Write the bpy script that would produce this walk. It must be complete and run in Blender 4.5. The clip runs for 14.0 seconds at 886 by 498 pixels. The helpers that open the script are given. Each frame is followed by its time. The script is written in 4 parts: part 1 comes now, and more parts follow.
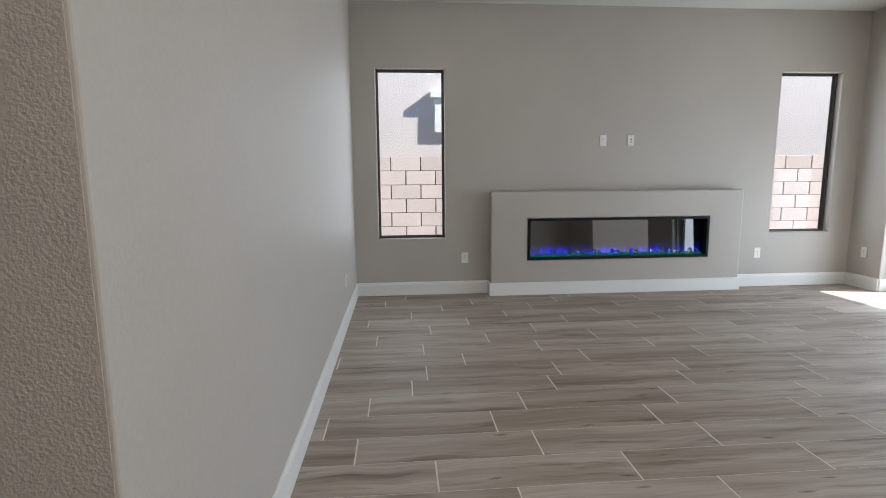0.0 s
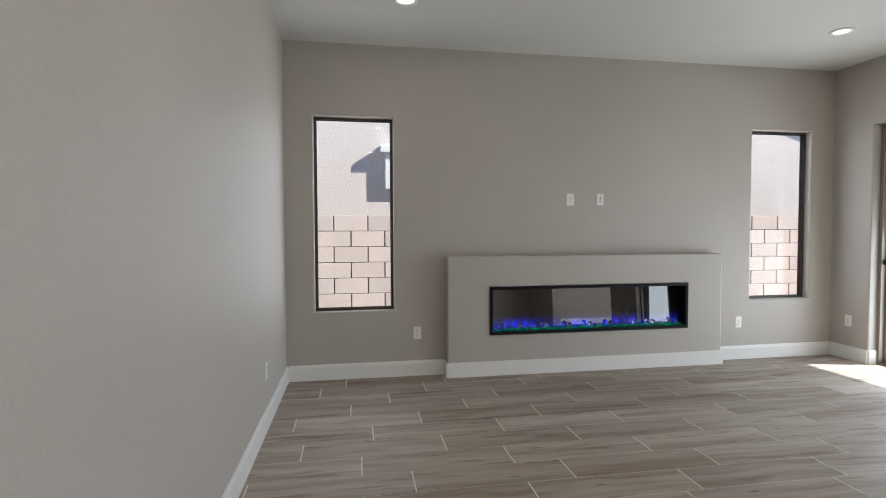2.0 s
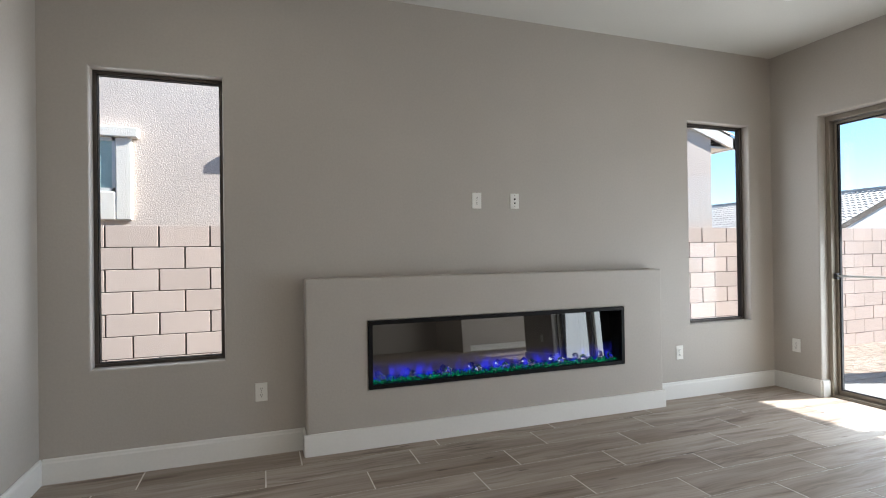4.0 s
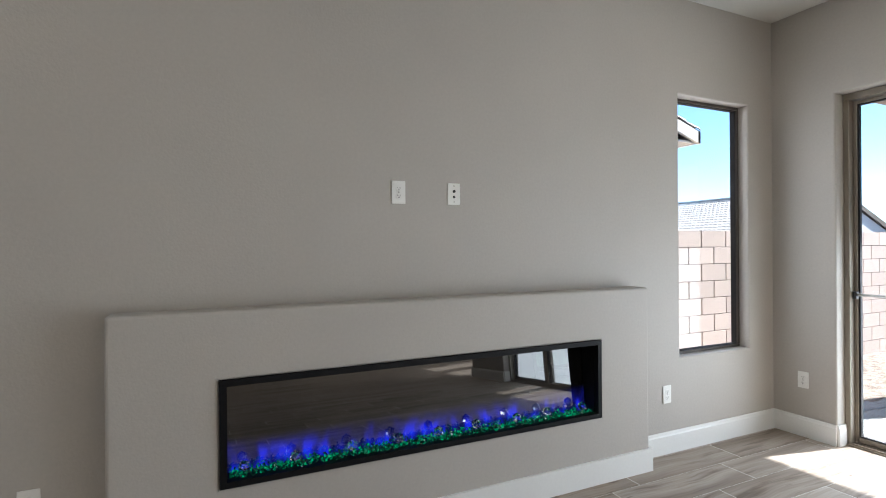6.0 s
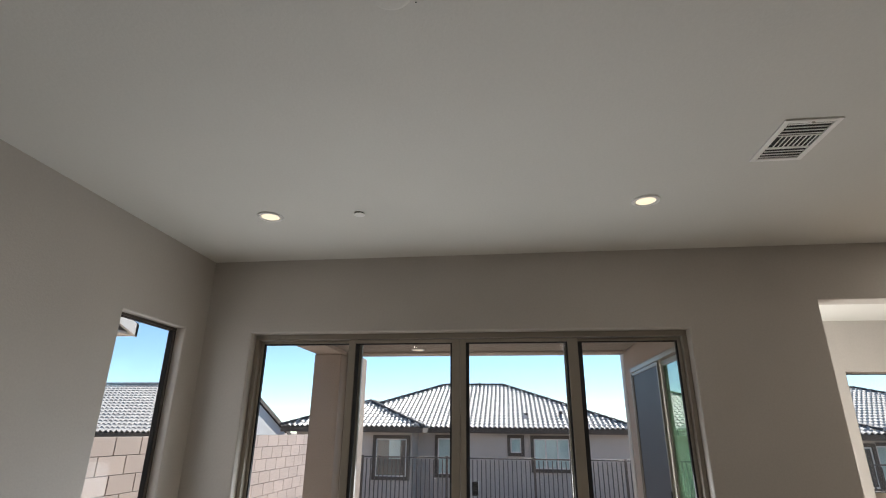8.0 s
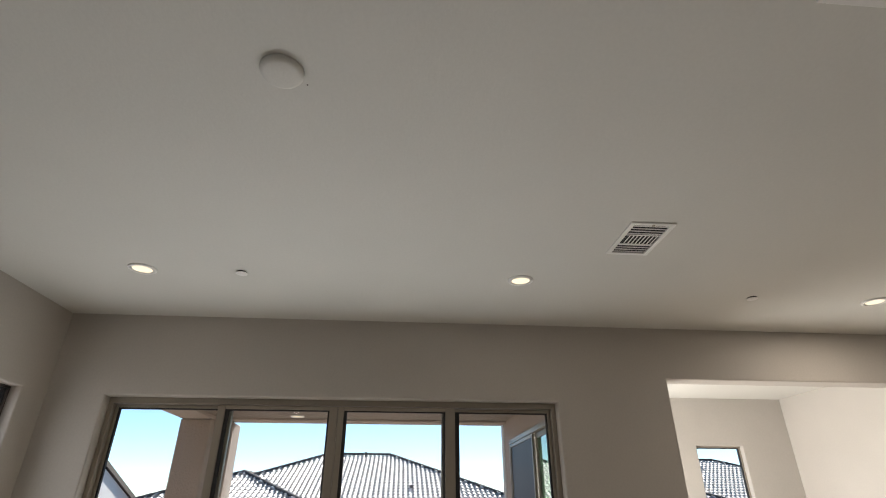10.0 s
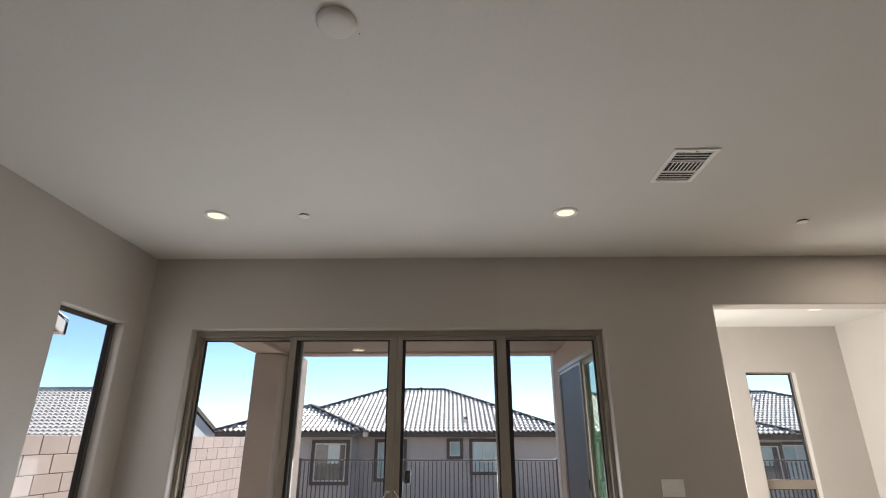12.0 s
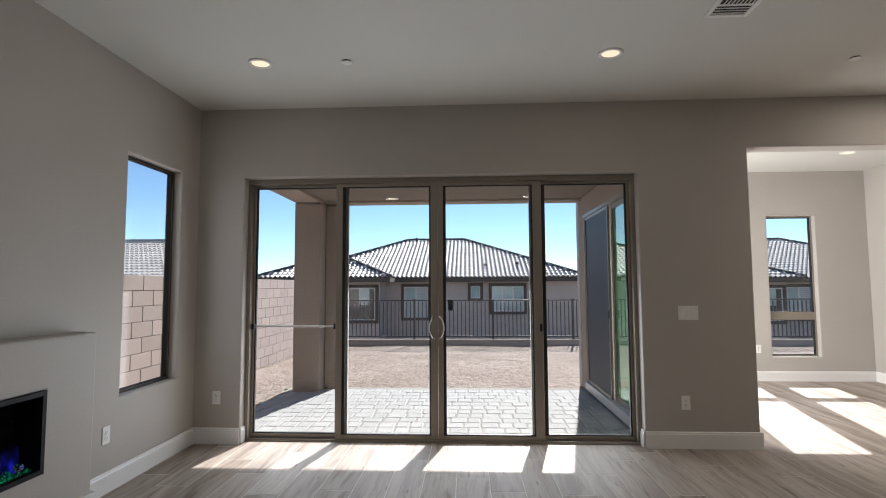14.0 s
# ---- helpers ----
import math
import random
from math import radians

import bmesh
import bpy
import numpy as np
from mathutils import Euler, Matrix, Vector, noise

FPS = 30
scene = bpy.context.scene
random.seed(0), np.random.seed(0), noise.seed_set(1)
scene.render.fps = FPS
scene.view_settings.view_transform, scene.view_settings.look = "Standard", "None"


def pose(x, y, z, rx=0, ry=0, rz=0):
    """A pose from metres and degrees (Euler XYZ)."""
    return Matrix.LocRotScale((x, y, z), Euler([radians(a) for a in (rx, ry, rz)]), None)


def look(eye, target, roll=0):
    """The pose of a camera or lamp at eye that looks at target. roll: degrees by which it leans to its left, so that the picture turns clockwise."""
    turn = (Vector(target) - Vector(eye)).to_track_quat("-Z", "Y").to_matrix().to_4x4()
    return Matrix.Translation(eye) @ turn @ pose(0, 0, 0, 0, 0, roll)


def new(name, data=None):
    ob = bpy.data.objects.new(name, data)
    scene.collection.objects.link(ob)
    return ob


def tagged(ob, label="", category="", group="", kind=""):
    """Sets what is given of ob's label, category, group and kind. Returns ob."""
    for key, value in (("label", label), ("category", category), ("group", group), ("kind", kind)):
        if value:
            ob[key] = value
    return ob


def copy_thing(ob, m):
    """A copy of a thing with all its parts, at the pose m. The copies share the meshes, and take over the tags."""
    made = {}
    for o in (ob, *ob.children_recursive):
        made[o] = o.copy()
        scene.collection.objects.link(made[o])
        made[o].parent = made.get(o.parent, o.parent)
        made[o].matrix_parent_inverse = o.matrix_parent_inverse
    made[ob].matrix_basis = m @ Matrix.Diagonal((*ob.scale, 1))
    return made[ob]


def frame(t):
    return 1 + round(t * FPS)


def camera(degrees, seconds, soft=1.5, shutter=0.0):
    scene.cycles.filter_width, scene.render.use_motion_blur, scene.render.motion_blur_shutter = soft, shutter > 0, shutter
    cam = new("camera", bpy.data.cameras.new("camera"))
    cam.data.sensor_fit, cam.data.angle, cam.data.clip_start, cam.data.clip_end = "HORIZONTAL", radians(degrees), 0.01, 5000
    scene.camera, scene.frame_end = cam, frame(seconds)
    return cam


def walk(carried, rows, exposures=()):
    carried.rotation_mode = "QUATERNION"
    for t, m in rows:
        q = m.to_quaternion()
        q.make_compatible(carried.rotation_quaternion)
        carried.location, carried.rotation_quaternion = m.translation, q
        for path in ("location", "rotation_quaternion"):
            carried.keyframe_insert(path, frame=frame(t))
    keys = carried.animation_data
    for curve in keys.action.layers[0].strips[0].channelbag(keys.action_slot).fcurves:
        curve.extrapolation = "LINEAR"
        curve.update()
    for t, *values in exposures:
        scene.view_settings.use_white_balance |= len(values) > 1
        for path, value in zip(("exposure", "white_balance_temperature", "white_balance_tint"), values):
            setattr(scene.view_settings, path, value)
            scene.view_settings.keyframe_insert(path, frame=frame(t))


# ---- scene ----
cam = camera(81.5, 14.0, soft=1.05)
PATH = [
    (0, (-0.214, 0.303, 1.311), (-0.052, 2.276, 1.023), -0.4),
    (0.5, (-0.237, 0.329, 1.34), (-0.011, 2.306, 1.138), -0.3),
    (1, (-0.208, 0.514, 1.363), (0.067, 2.489, 1.206), -0.3),
    (1.5, (-0.108, 0.786, 1.386), (0.196, 2.759, 1.273), -0.4),
    (2, (-0.087, 1.073, 1.365), (0.25, 3.043, 1.292), -0.2),
    (2.5, (0.032, 1.339, 1.371), (0.463, 3.291, 1.301), -0.4),
    (3, (0.224, 1.678, 1.336), (0.763, 3.604, 1.307), -0.5),
    (3.2, (0.294, 1.8, 1.322), (0.876, 3.714, 1.305), -0.5),
    (5.3, (0.886, 3.157, 1.261), (1.6, 5.025, 1.287), -0.9),
    (5.5, (0.988, 3.24, 1.294), (1.721, 5.101, 1.291), -0.7),
    (6, (1.091, 3.386, 1.375), (1.94, 5.197, 1.371), -0.5),
    (6.5, (1.058, 3.363, 1.453), (2.229, 4.985, 1.484), 0.3),
    (7, (0.961, 3.334, 1.548), (2.637, 4.406, 1.75), 0.4),
    (7.3, (0.895, 3.324, 1.551), (2.72, 4.05, 1.927), 0.1),
    (7.5, (0.87, 3.27, 1.6), (2.74, 3.817, 2.05), 0.6),
    (8, (0.852, 3.248, 1.631), (2.722, 3.487, 2.299), 0.6),
    (8.5, (0.85, 3.215, 1.645), (2.688, 3.283, 2.431), 0.3),
    (9, (0.834, 3.164, 1.652), (2.643, 3.064, 2.5), 0.2),
    (9.2, (0.821, 3.157, 1.654), (2.615, 2.99, 2.522), 0.1),
    (11.3, (0.648, 3.116, 1.565), (2.416, 3.044, 2.498), -0.1),
    (11.5, (0.637, 3.118, 1.551), (2.44, 3.072, 2.414), -0.1),
    (12, (0.595, 3.164, 1.513), (2.471, 3.196, 2.204), -0.0),
    (12.5, (0.519, 3.246, 1.506), (2.436, 3.346, 2.068), 0.0),
    (13, (0.452, 3.34, 1.469), (2.404, 3.446, 1.893), -0.1),
    (13.5, (0.405, 3.363, 1.421), (2.385, 3.466, 1.685), -0.3),
    (14, (0.398, 3.359, 1.4), (2.391, 3.458, 1.542), -0.3),
]
LOOK = [(0.0, 2.12, 5900, 9), (3.0, 1.97, 6200, 10), (5.3, 1.96, 6100, 9), (6.0, 2.14, 6000, 9), (6.5, 2.06, 6000, 8), (7.0, 1.63, 6000, 8), (7.5, 1.33, 6250, 11), (8.3, 1.28, 6500, 11), (9.0, 1.40, 6600, 11), (11.5, 1.46, 6550, 12), (12.5, 1.33, 6500, 14), (14.0, 1.08, 6300, 13)]
walk(cam, [(t, look(eye, target, roll)) for t, eye, target, roll in PATH], LOOK)

# world, sun, large lights
TO_SUN = Vector((1.0, -0.225, 0.70)).normalized()
SKY, SUN, CAN, REAR_FILL, DAY = 0.070, 4.6, 0.5, 4.8, 3.0
world = bpy.data.worlds.new("sky")
scene.world = world
world.use_nodes = True
wn = world.node_tree
sky = wn.nodes.new("ShaderNodeTexSky")
sky.sky_type, sky.sun_disc = "NISHITA", False
sky.sun_elevation = math.asin(TO_SUN.z)
sky.sun_rotation = math.atan2(TO_SUN.x, TO_SUN.y)
sky.altitude, sky.air_density, sky.dust_density, sky.ozone_density = 1500, 0.85, 0.0, 1.6
hue = wn.nodes.new("ShaderNodeMix")
hue.data_type, hue.blend_type = "RGBA", "MULTIPLY"
hue.inputs[0].default_value, hue.inputs[7].default_value = 1.0, (0.90, 1.0, 1.0, 1)
wn.links.new(sky.outputs[0], hue.inputs[6])
wn.links.new(hue.outputs[2], wn.nodes["Background"].inputs[0])
wn.nodes["Background"].inputs[1].default_value = SKY
sun = new("sun", bpy.data.lights.new("sun", "SUN"))
sun.data.energy, sun.data.angle, sun.data.color = SUN, radians(0.5), (1.0, 0.95, 0.885)
sun.matrix_world = look(TO_SUN * 40, (0, 0, 0))


def skylight(name, at, target, wide, tall, share=1.0, colour=(0.92, 0.965, 1.0)):
    """Daylight that enters by an opening."""
    l = new(name, bpy.data.lights.new(name, "AREA"))
    l.data.shape, l.data.size, l.data.size_y = "RECTANGLE", wide, tall
    l.data.energy, l.data.color = DAY * share * wide * tall, colour
    l.data.spread = radians(160)
    l.matrix_world = look(at, target)


skylight("daylight_door", (5.225, 3.63, 0.70), (0.0, 3.63, 1.0), 3.4, 1.3, 1.32)
skylight("daylight_window_west", (-0.09, 5.915, 1.51), (-0.09, 0.0, 1.51), 0.64, 1.7, 0.5)
skylight("daylight_window_east", (4.36, 5.915, 1.51), (4.36, 0.0, 1.51), 0.64, 1.7, 0.5)
# Share raised far above the other openings, as added fill for the nook.
skylight("daylight_fill_nook_door", (6.7, 1.56, 1.2), (6.7, -3.0, 1.2), 2.0, 2.3, 4.3, (1.0, 0.975, 0.93))


# ---- materials ----
def shader(name):
    m = bpy.data.materials.new(name)
    m.use_nodes = True
    nt = m.node_tree
    return m, nt, nt.nodes["Principled BSDF"], nt.nodes["Material Output"]


def node(nt, kind, **settings):
    n = nt.nodes.new(kind)
    for key, value in settings.items():
        n.inputs[key.replace("_", " ")].default_value = value
    return n


def coords(nt, stretch=(1, 1, 1), scatter=0.0):
    """Object coordinates in metres, shifted by chance from object to object."""
    tc = nt.nodes.new("ShaderNodeTexCoord")
    mp = nt.nodes.new("ShaderNodeMapping")
    mp.inputs["Scale"].default_value = stretch
    nt.links.new(tc.outputs["Object"], mp.inputs["Vector"])
    if scatter:
        oi = nt.nodes.new("ShaderNodeObjectInfo")
        mul = nt.nodes.new("ShaderNodeVectorMath")
        mul.operation = "MULTIPLY"
        mul.inputs[1].default_value = (scatter, scatter * 1.7, scatter * 0.6)
        nt.links.new(oi.outputs["Random"], mul.inputs[0])
        nt.links.new(mul.outputs[0], mp.inputs["Location"])
    return mp.outputs[0]


def ramp(nt, source, stops):
    r = nt.nodes.new("ShaderNodeValToRGB")
    while len(r.color_ramp.elements) < len(stops):
        r.color_ramp.elements.new(0.5)
    for e, (p, c) in zip(r.color_ramp.elements, stops):
        e.position, e.color = p, (*c, 1)
    nt.links.new(source, r.inputs[0])
    return r.outputs[0]


def mixed(nt, a, b, fac, mode="MULTIPLY"):
    m = nt.nodes.new("ShaderNodeMix")
    m.data_type, m.blend_type = "RGBA", mode
    if isinstance(fac, float):
        m.inputs[0].default_value = fac
    else:
        nt.links.new(fac, m.inputs[0])
    for socket, value in ((m.inputs[6], a), (m.inputs[7], b)):
        if isinstance(value, tuple):
            socket.default_value = (*value, 1)
        else:
            nt.links.new(value, socket)
    return m.outputs[2]


def noise_at(nt, vector, scale, detail=4.0, rough=0.55):
    n = node(nt, "ShaderNodeTexNoise", Scale=scale, Detail=detail, Roughness=rough)
    nt.links.new(vector, n.inputs["Vector"])
    return n.outputs["Fac"]


def bumped(nt, bsdf, height, strength, distance):
    b = node(nt, "ShaderNodeBump", Strength=strength, Distance=distance)
    nt.links.new(height, b.inputs["Height"])
    nt.links.new(b.outputs[0], bsdf.inputs["Normal"])


def surface(name, colour, rough=0.6, metal=0.0, patch=0.10, patch_scale=1.2, grain=0.08, grain_scale=60.0, bump=0.0, bump_scale=120.0, depth=0.002, scatter=0.0, spec=0.5, islands=0.0, objects=0.0):
    """A plain coloured surface with broad stains, fine grain, relief and uneven gloss."""
    m, nt, b, out = shader(name)
    at = coords(nt, scatter=scatter)
    broad = noise_at(nt, at, patch_scale, 3.0)
    fine = noise_at(nt, at, grain_scale, 3.0)
    c = ramp(nt, broad, [(0.3, tuple(v * (1 - patch) for v in colour)), (0.7, tuple(min(1, v * (1 + patch)) for v in colour))])
    c = mixed(nt, c, ramp(nt, fine, [(0.25, (1 - grain * 2,) * 3), (0.75, (1.0,) * 3)]), 1.0)
    if islands:
        g = nt.nodes.new("ShaderNodeNewGeometry")
        c = mixed(nt, c, ramp(nt, g.outputs["Random Per Island"], [(0.0, (1 - islands,) * 3), (1.0, (1.0,) * 3)]), 1.0)
    if objects:
        o = nt.nodes.new("ShaderNodeObjectInfo")
        c = mixed(nt, c, ramp(nt, o.outputs["Random"], [(0.0, (1 - objects,) * 3), (1.0, (1.0,) * 3)]), 1.0)
    nt.links.new(c, b.inputs["Base Color"])
    r = nt.nodes.new("ShaderNodeMapRange")
    r.inputs["To Min"].default_value, r.inputs["To Max"].default_value = max(0.01, rough - min(0.08, rough / 3)), min(1, rough + min(0.08, rough / 3))
    nt.links.new(broad, r.inputs["Value"])
    nt.links.new(r.outputs[0], b.inputs["Roughness"])
    b.inputs["Metallic"].default_value = metal
    b.inputs["Specular IOR Level"].default_value = spec
    if bump:
        bumped(nt, b, noise_at(nt, at, bump_scale, 3.0, 0.5), bump, depth)
    return m


WALL_PAINT = surface("greige_wall_paint", (0.475, 0.447, 0.41), 0.55, patch=0.03, grain=0.03, bump=0.3, bump_scale=95.0, depth=0.003, spec=0.35)
WALL_TEXTURED = surface("orange_peel_wall_paint", (0.475, 0.447, 0.41), 0.6, patch=0.03, grain=0.05, bump=1.0, bump_scale=135.0, depth=0.005, spec=0.35)
CEILING_PAINT = surface("white_ceiling_paint", (0.648, 0.645, 0.61), 0.75, patch=0.02, grain=0.02, bump=0.3, bump_scale=90.0, depth=0.003, spec=0.25)
TRIM_PAINT = surface("white_semigloss_paint", (0.80, 0.80, 0.78), 0.32, patch=0.02, grain=0.02, bump=0.08, bump_scale=40.0)
PLATE = surface("white_plastic", (0.82, 0.82, 0.79), 0.28, patch=0.02, grain=0.01)
PLATE_DARK = surface("dark_slots", (0.03, 0.03, 0.03), 0.5)
BRONZE = surface("taupe_aluminium", (0.29, 0.255, 0.21), 0.42, metal=0.25, patch=0.05, grain=0.05, grain_scale=200.0)
WINDOW_BRONZE = surface("dark_bronze_window_frame", (0.085, 0.07, 0.06), 0.4, metal=0.25, patch=0.05)
FENCE_METAL = surface("sunlit_bronze_fence_paint", (0.095, 0.084, 0.077), 0.5, metal=0.2, patch=0.06)
DARK_METAL = surface("dark_bronze_metal", (0.045, 0.042, 0.04), 0.45, metal=0.3, patch=0.08)
GASKET = surface("black_rubber", (0.012, 0.012, 0.013), 0.6)
BLACK = surface("black_enamel", (0.005, 0.005, 0.006), 0.6, patch=0.1, spec=0.18)
CHROME = surface("satin_nickel", (0.62, 0.60, 0.56), 0.25, metal=1.0, patch=0.04)
BAR_METAL = surface("white_coated_bar", (0.68, 0.68, 0.66), 0.35, patch=0.03)
GROUT = surface("pale_grout", (0.82, 0.79, 0.74), 0.85, patch=0.06, grain=0.1, grain_scale=150.0)
STUCCO_N = surface("cream_stucco", (0.67, 0.575, 0.515), 0.9, patch=0.05, grain=0.12, grain_scale=45.0, bump=0.5, bump_scale=58.0, depth=0.012)
STUCCO_TAN = surface("tan_stucco", (0.40, 0.325, 0.272), 0.9, patch=0.06, grain=0.12, grain_scale=50.0, bump=0.8, bump_scale=38.0, depth=0.012)
STUCCO_GREY = surface("greige_stucco", (0.58, 0.52, 0.475), 0.9, patch=0.06, grain=0.1, grain_scale=30.0, bump=0.6, bump_scale=30.0, depth=0.012)
STUCCO_PALE = surface("pale_stucco", (0.78, 0.78, 0.78), 0.9, patch=0.05, grain=0.1, bump=0.5, bump_scale=30.0, depth=0.01)
FOAM_TRIM = surface("white_stucco_trim", (0.76, 0.72, 0.66), 0.85, patch=0.04, grain=0.08, bump=0.5, bump_scale=60.0, depth=0.006)
DARK_TRIM = surface("dark_brown_trim", (0.10, 0.08, 0.065), 0.8, patch=0.06)
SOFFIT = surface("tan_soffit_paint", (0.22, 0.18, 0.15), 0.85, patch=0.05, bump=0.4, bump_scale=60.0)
BLOCK = surface("pink_tan_concrete_block", (0.655, 0.54, 0.485), 0.95, patch=0.05, grain=0.07, grain_scale=70.0, bump=0.4, bump_scale=110.0, depth=0.004, scatter=30.0, objects=0.12)
BLOCK_REST = surface("weathered_concrete_block", (0.655, 0.54, 0.485), 0.95, patch=0.05, grain=0.07, grain_scale=70.0, bump=0.4, bump_scale=110.0, depth=0.004, islands=0.12)
MORTAR = surface("grey_brown_mortar", (0.12, 0.095, 0.08), 0.95, patch=0.08, grain=0.15)
PAVER = surface("grey_concrete_paver", (0.53, 0.535, 0.53), 0.9, patch=0.08, patch_scale=8.0, grain=0.14, grain_scale=90.0, bump=0.6, bump_scale=140.0, depth=0.003, scatter=20.0, objects=0.12)
JOINT_SAND = surface("joint_sand", (0.40, 0.385, 0.36), 0.95, grain=0.2)
CURB = surface("concrete_curb", (0.48, 0.40, 0.36), 0.95, patch=0.1, grain=0.15, bump=0.5)
TILE = surface("grey_concrete_roof_tile", (0.54, 0.505, 0.475), 0.62, patch=0.15, patch_scale=3.0, grain=0.1, islands=0.2)
RIDGE_TILE = surface("dark_ridge_tile", (0.10, 0.09, 0.085), 0.85, patch=0.15, islands=0.3)


def earth_material():
    m, nt, b, out = shader("gravelly_desert_soil")
    at = coords(nt)
    broad = noise_at(nt, at, 0.5, 4.0)
    mid = noise_at(nt, at, 14.0, 6.0, 0.75)
    v = node(nt, "ShaderNodeTexVoronoi", Scale=22.0)
    nt.links.new(at, v.inputs["Vector"])
    c = ramp(nt, broad, [(0.3, (0.41, 0.325, 0.27)), (0.7, (0.50, 0.415, 0.355))])
    c = mixed(nt, c, ramp(nt, mid, [(0.42, (0.52, 0.50, 0.48)), (0.53, (1, 1, 1))]), 1.0)
    c = mixed(nt, c, ramp(nt, v.outputs["Distance"], [(0.0, (1, 1, 1)), (0.6, (0.7, 0.68, 0.66))]), 0.8)
    nt.links.new(c, b.inputs["Base Color"])
    b.inputs["Roughness"].default_value = 0.95
    bumped(nt, b, mid, 0.9, 0.035)
    return m


def plank_material():
    """Greige wood-look porcelain: long grain streaks, knots, satin glaze."""
    m, nt, b, out = shader("wood_look_porcelain")
    at = coords(nt, (1.0, 1.0, 1.0), 37.0)
    warp = node(nt, "ShaderNodeTexNoise", Scale=2.2, Detail=2.0)
    nt.links.new(at, warp.inputs["Vector"])
    bend = nt.nodes.new("ShaderNodeVectorMath")
    bend.operation = "MULTIPLY_ADD"
    bend.inputs[1].default_value = (0.0, 0.09, 0.0)
    nt.links.new(warp.outputs["Color"], bend.inputs[0])
    nt.links.new(at, bend.inputs[2])

    def streak(sx, sy, scale, detail):
        mp = nt.nodes.new("ShaderNodeMapping")
        mp.inputs["Scale"].default_value = (sx, sy, 1)
        nt.links.new(bend.outputs[0], mp.inputs["Vector"])
        return noise_at(nt, mp.outputs[0], scale, detail, 0.6)

    broad = streak(0.55, 7.5, 1.0, 3.0)
    fine = streak(2.5, 70.0, 1.3, 4.0)
    dark = streak(1.6, 17.0, 0.9, 5.0)
    c = ramp(nt, broad, [(0.25, (0.225, 0.183, 0.150)), (0.41, (0.36, 0.306, 0.256)), (0.55, (0.465, 0.41, 0.357)), (0.75, (0.54, 0.495, 0.444))])
    c = mixed(nt, c, ramp(nt, fine, [(0.3, (0.80, 0.775, 0.75)), (0.6, (1, 1, 1))]), 1.0)
    c = mixed(nt, c, ramp(nt, dark, [(0.31, (0.48, 0.43, 0.395)), (0.45, (1, 1, 1))]), 0.85)
    mp = nt.nodes.new("ShaderNodeMapping")
    mp.inputs["Scale"].default_value = (2.4, 13.0, 1.0)
    nt.links.new(bend.outputs[0], mp.inputs["Vector"])
    knot = node(nt, "ShaderNodeTexVoronoi", Scale=1.0)
    nt.links.new(mp.outputs[0], knot.inputs["Vector"])
    c = mixed(nt, c, ramp(nt, knot.outputs["Distance"], [(0.03, (0.20, 0.17, 0.15)), (0.12, (1, 1, 1))]), 0.85)
    o = nt.nodes.new("ShaderNodeObjectInfo")
    c = mixed(nt, c, ramp(nt, o.outputs["Random"], [(0.0, (0.78, 0.75, 0.72)), (1.0, (1, 1, 1))]), 1.0)
    nt.links.new(c, b.inputs["Base Color"])
    r = nt.nodes.new("ShaderNodeMapRange")
    r.inputs["To Min"].default_value, r.inputs["To Max"].default_value = 0.50, 0.64
    b.inputs["Specular IOR Level"].default_value = 0.35
    nt.links.new(broad, r.inputs["Value"])
    nt.links.new(r.outputs[0], b.inputs["Roughness"])
    bumped(nt, b, fine, 0.25, 0.0015)
    return m


def pane_material(name, tint, mirror=1.0):
    """Clear float glass: passes light straight on, with gloss by angle."""
    m, nt, b, out = shader(name)
    nt.nodes.remove(b)
    clear = node(nt, "ShaderNodeBsdfTransparent", Color=(*tint, 1))
    gloss = node(nt, "ShaderNodeBsdfGlossy", Roughness=0.01, Color=(1, 1, 1, 1))
    lw = nt.nodes.new("ShaderNodeLayerWeight")
    power = nt.nodes.new("ShaderNodeMath")
    power.operation = "POWER"
    power.inputs[1].default_value = 5.2
    nt.links.new(lw.outputs["Facing"], power.inputs[0])
    fres = nt.nodes.new("ShaderNodeMapRange")
    fres.inputs["To Min"].default_value, fres.inputs["To Max"].default_value = 0.04 * mirror, 0.92
    nt.links.new(power.outputs[0], fres.inputs["Value"])
    mix = nt.nodes.new("ShaderNodeMixShader")
    nt.links.new(fres.outputs[0], mix.inputs[0])
    nt.links.new(clear.outputs[0], mix.inputs[1])
    nt.links.new(gloss.outputs[0], mix.inputs[2])
    nt.links.new(mix.outputs[0], out.inputs["Surface"])
    return m


def emitter(name, colour, strength, body=(0.8, 0.8, 0.8)):
    m, nt, b, out = shader(name)
    b.inputs["Base Color"].default_value = (*body, 1)
    b.inputs["Emission Color"].default_value = (*colour, 1)
    b.inputs["Emission Strength"].default_value = strength
    return m


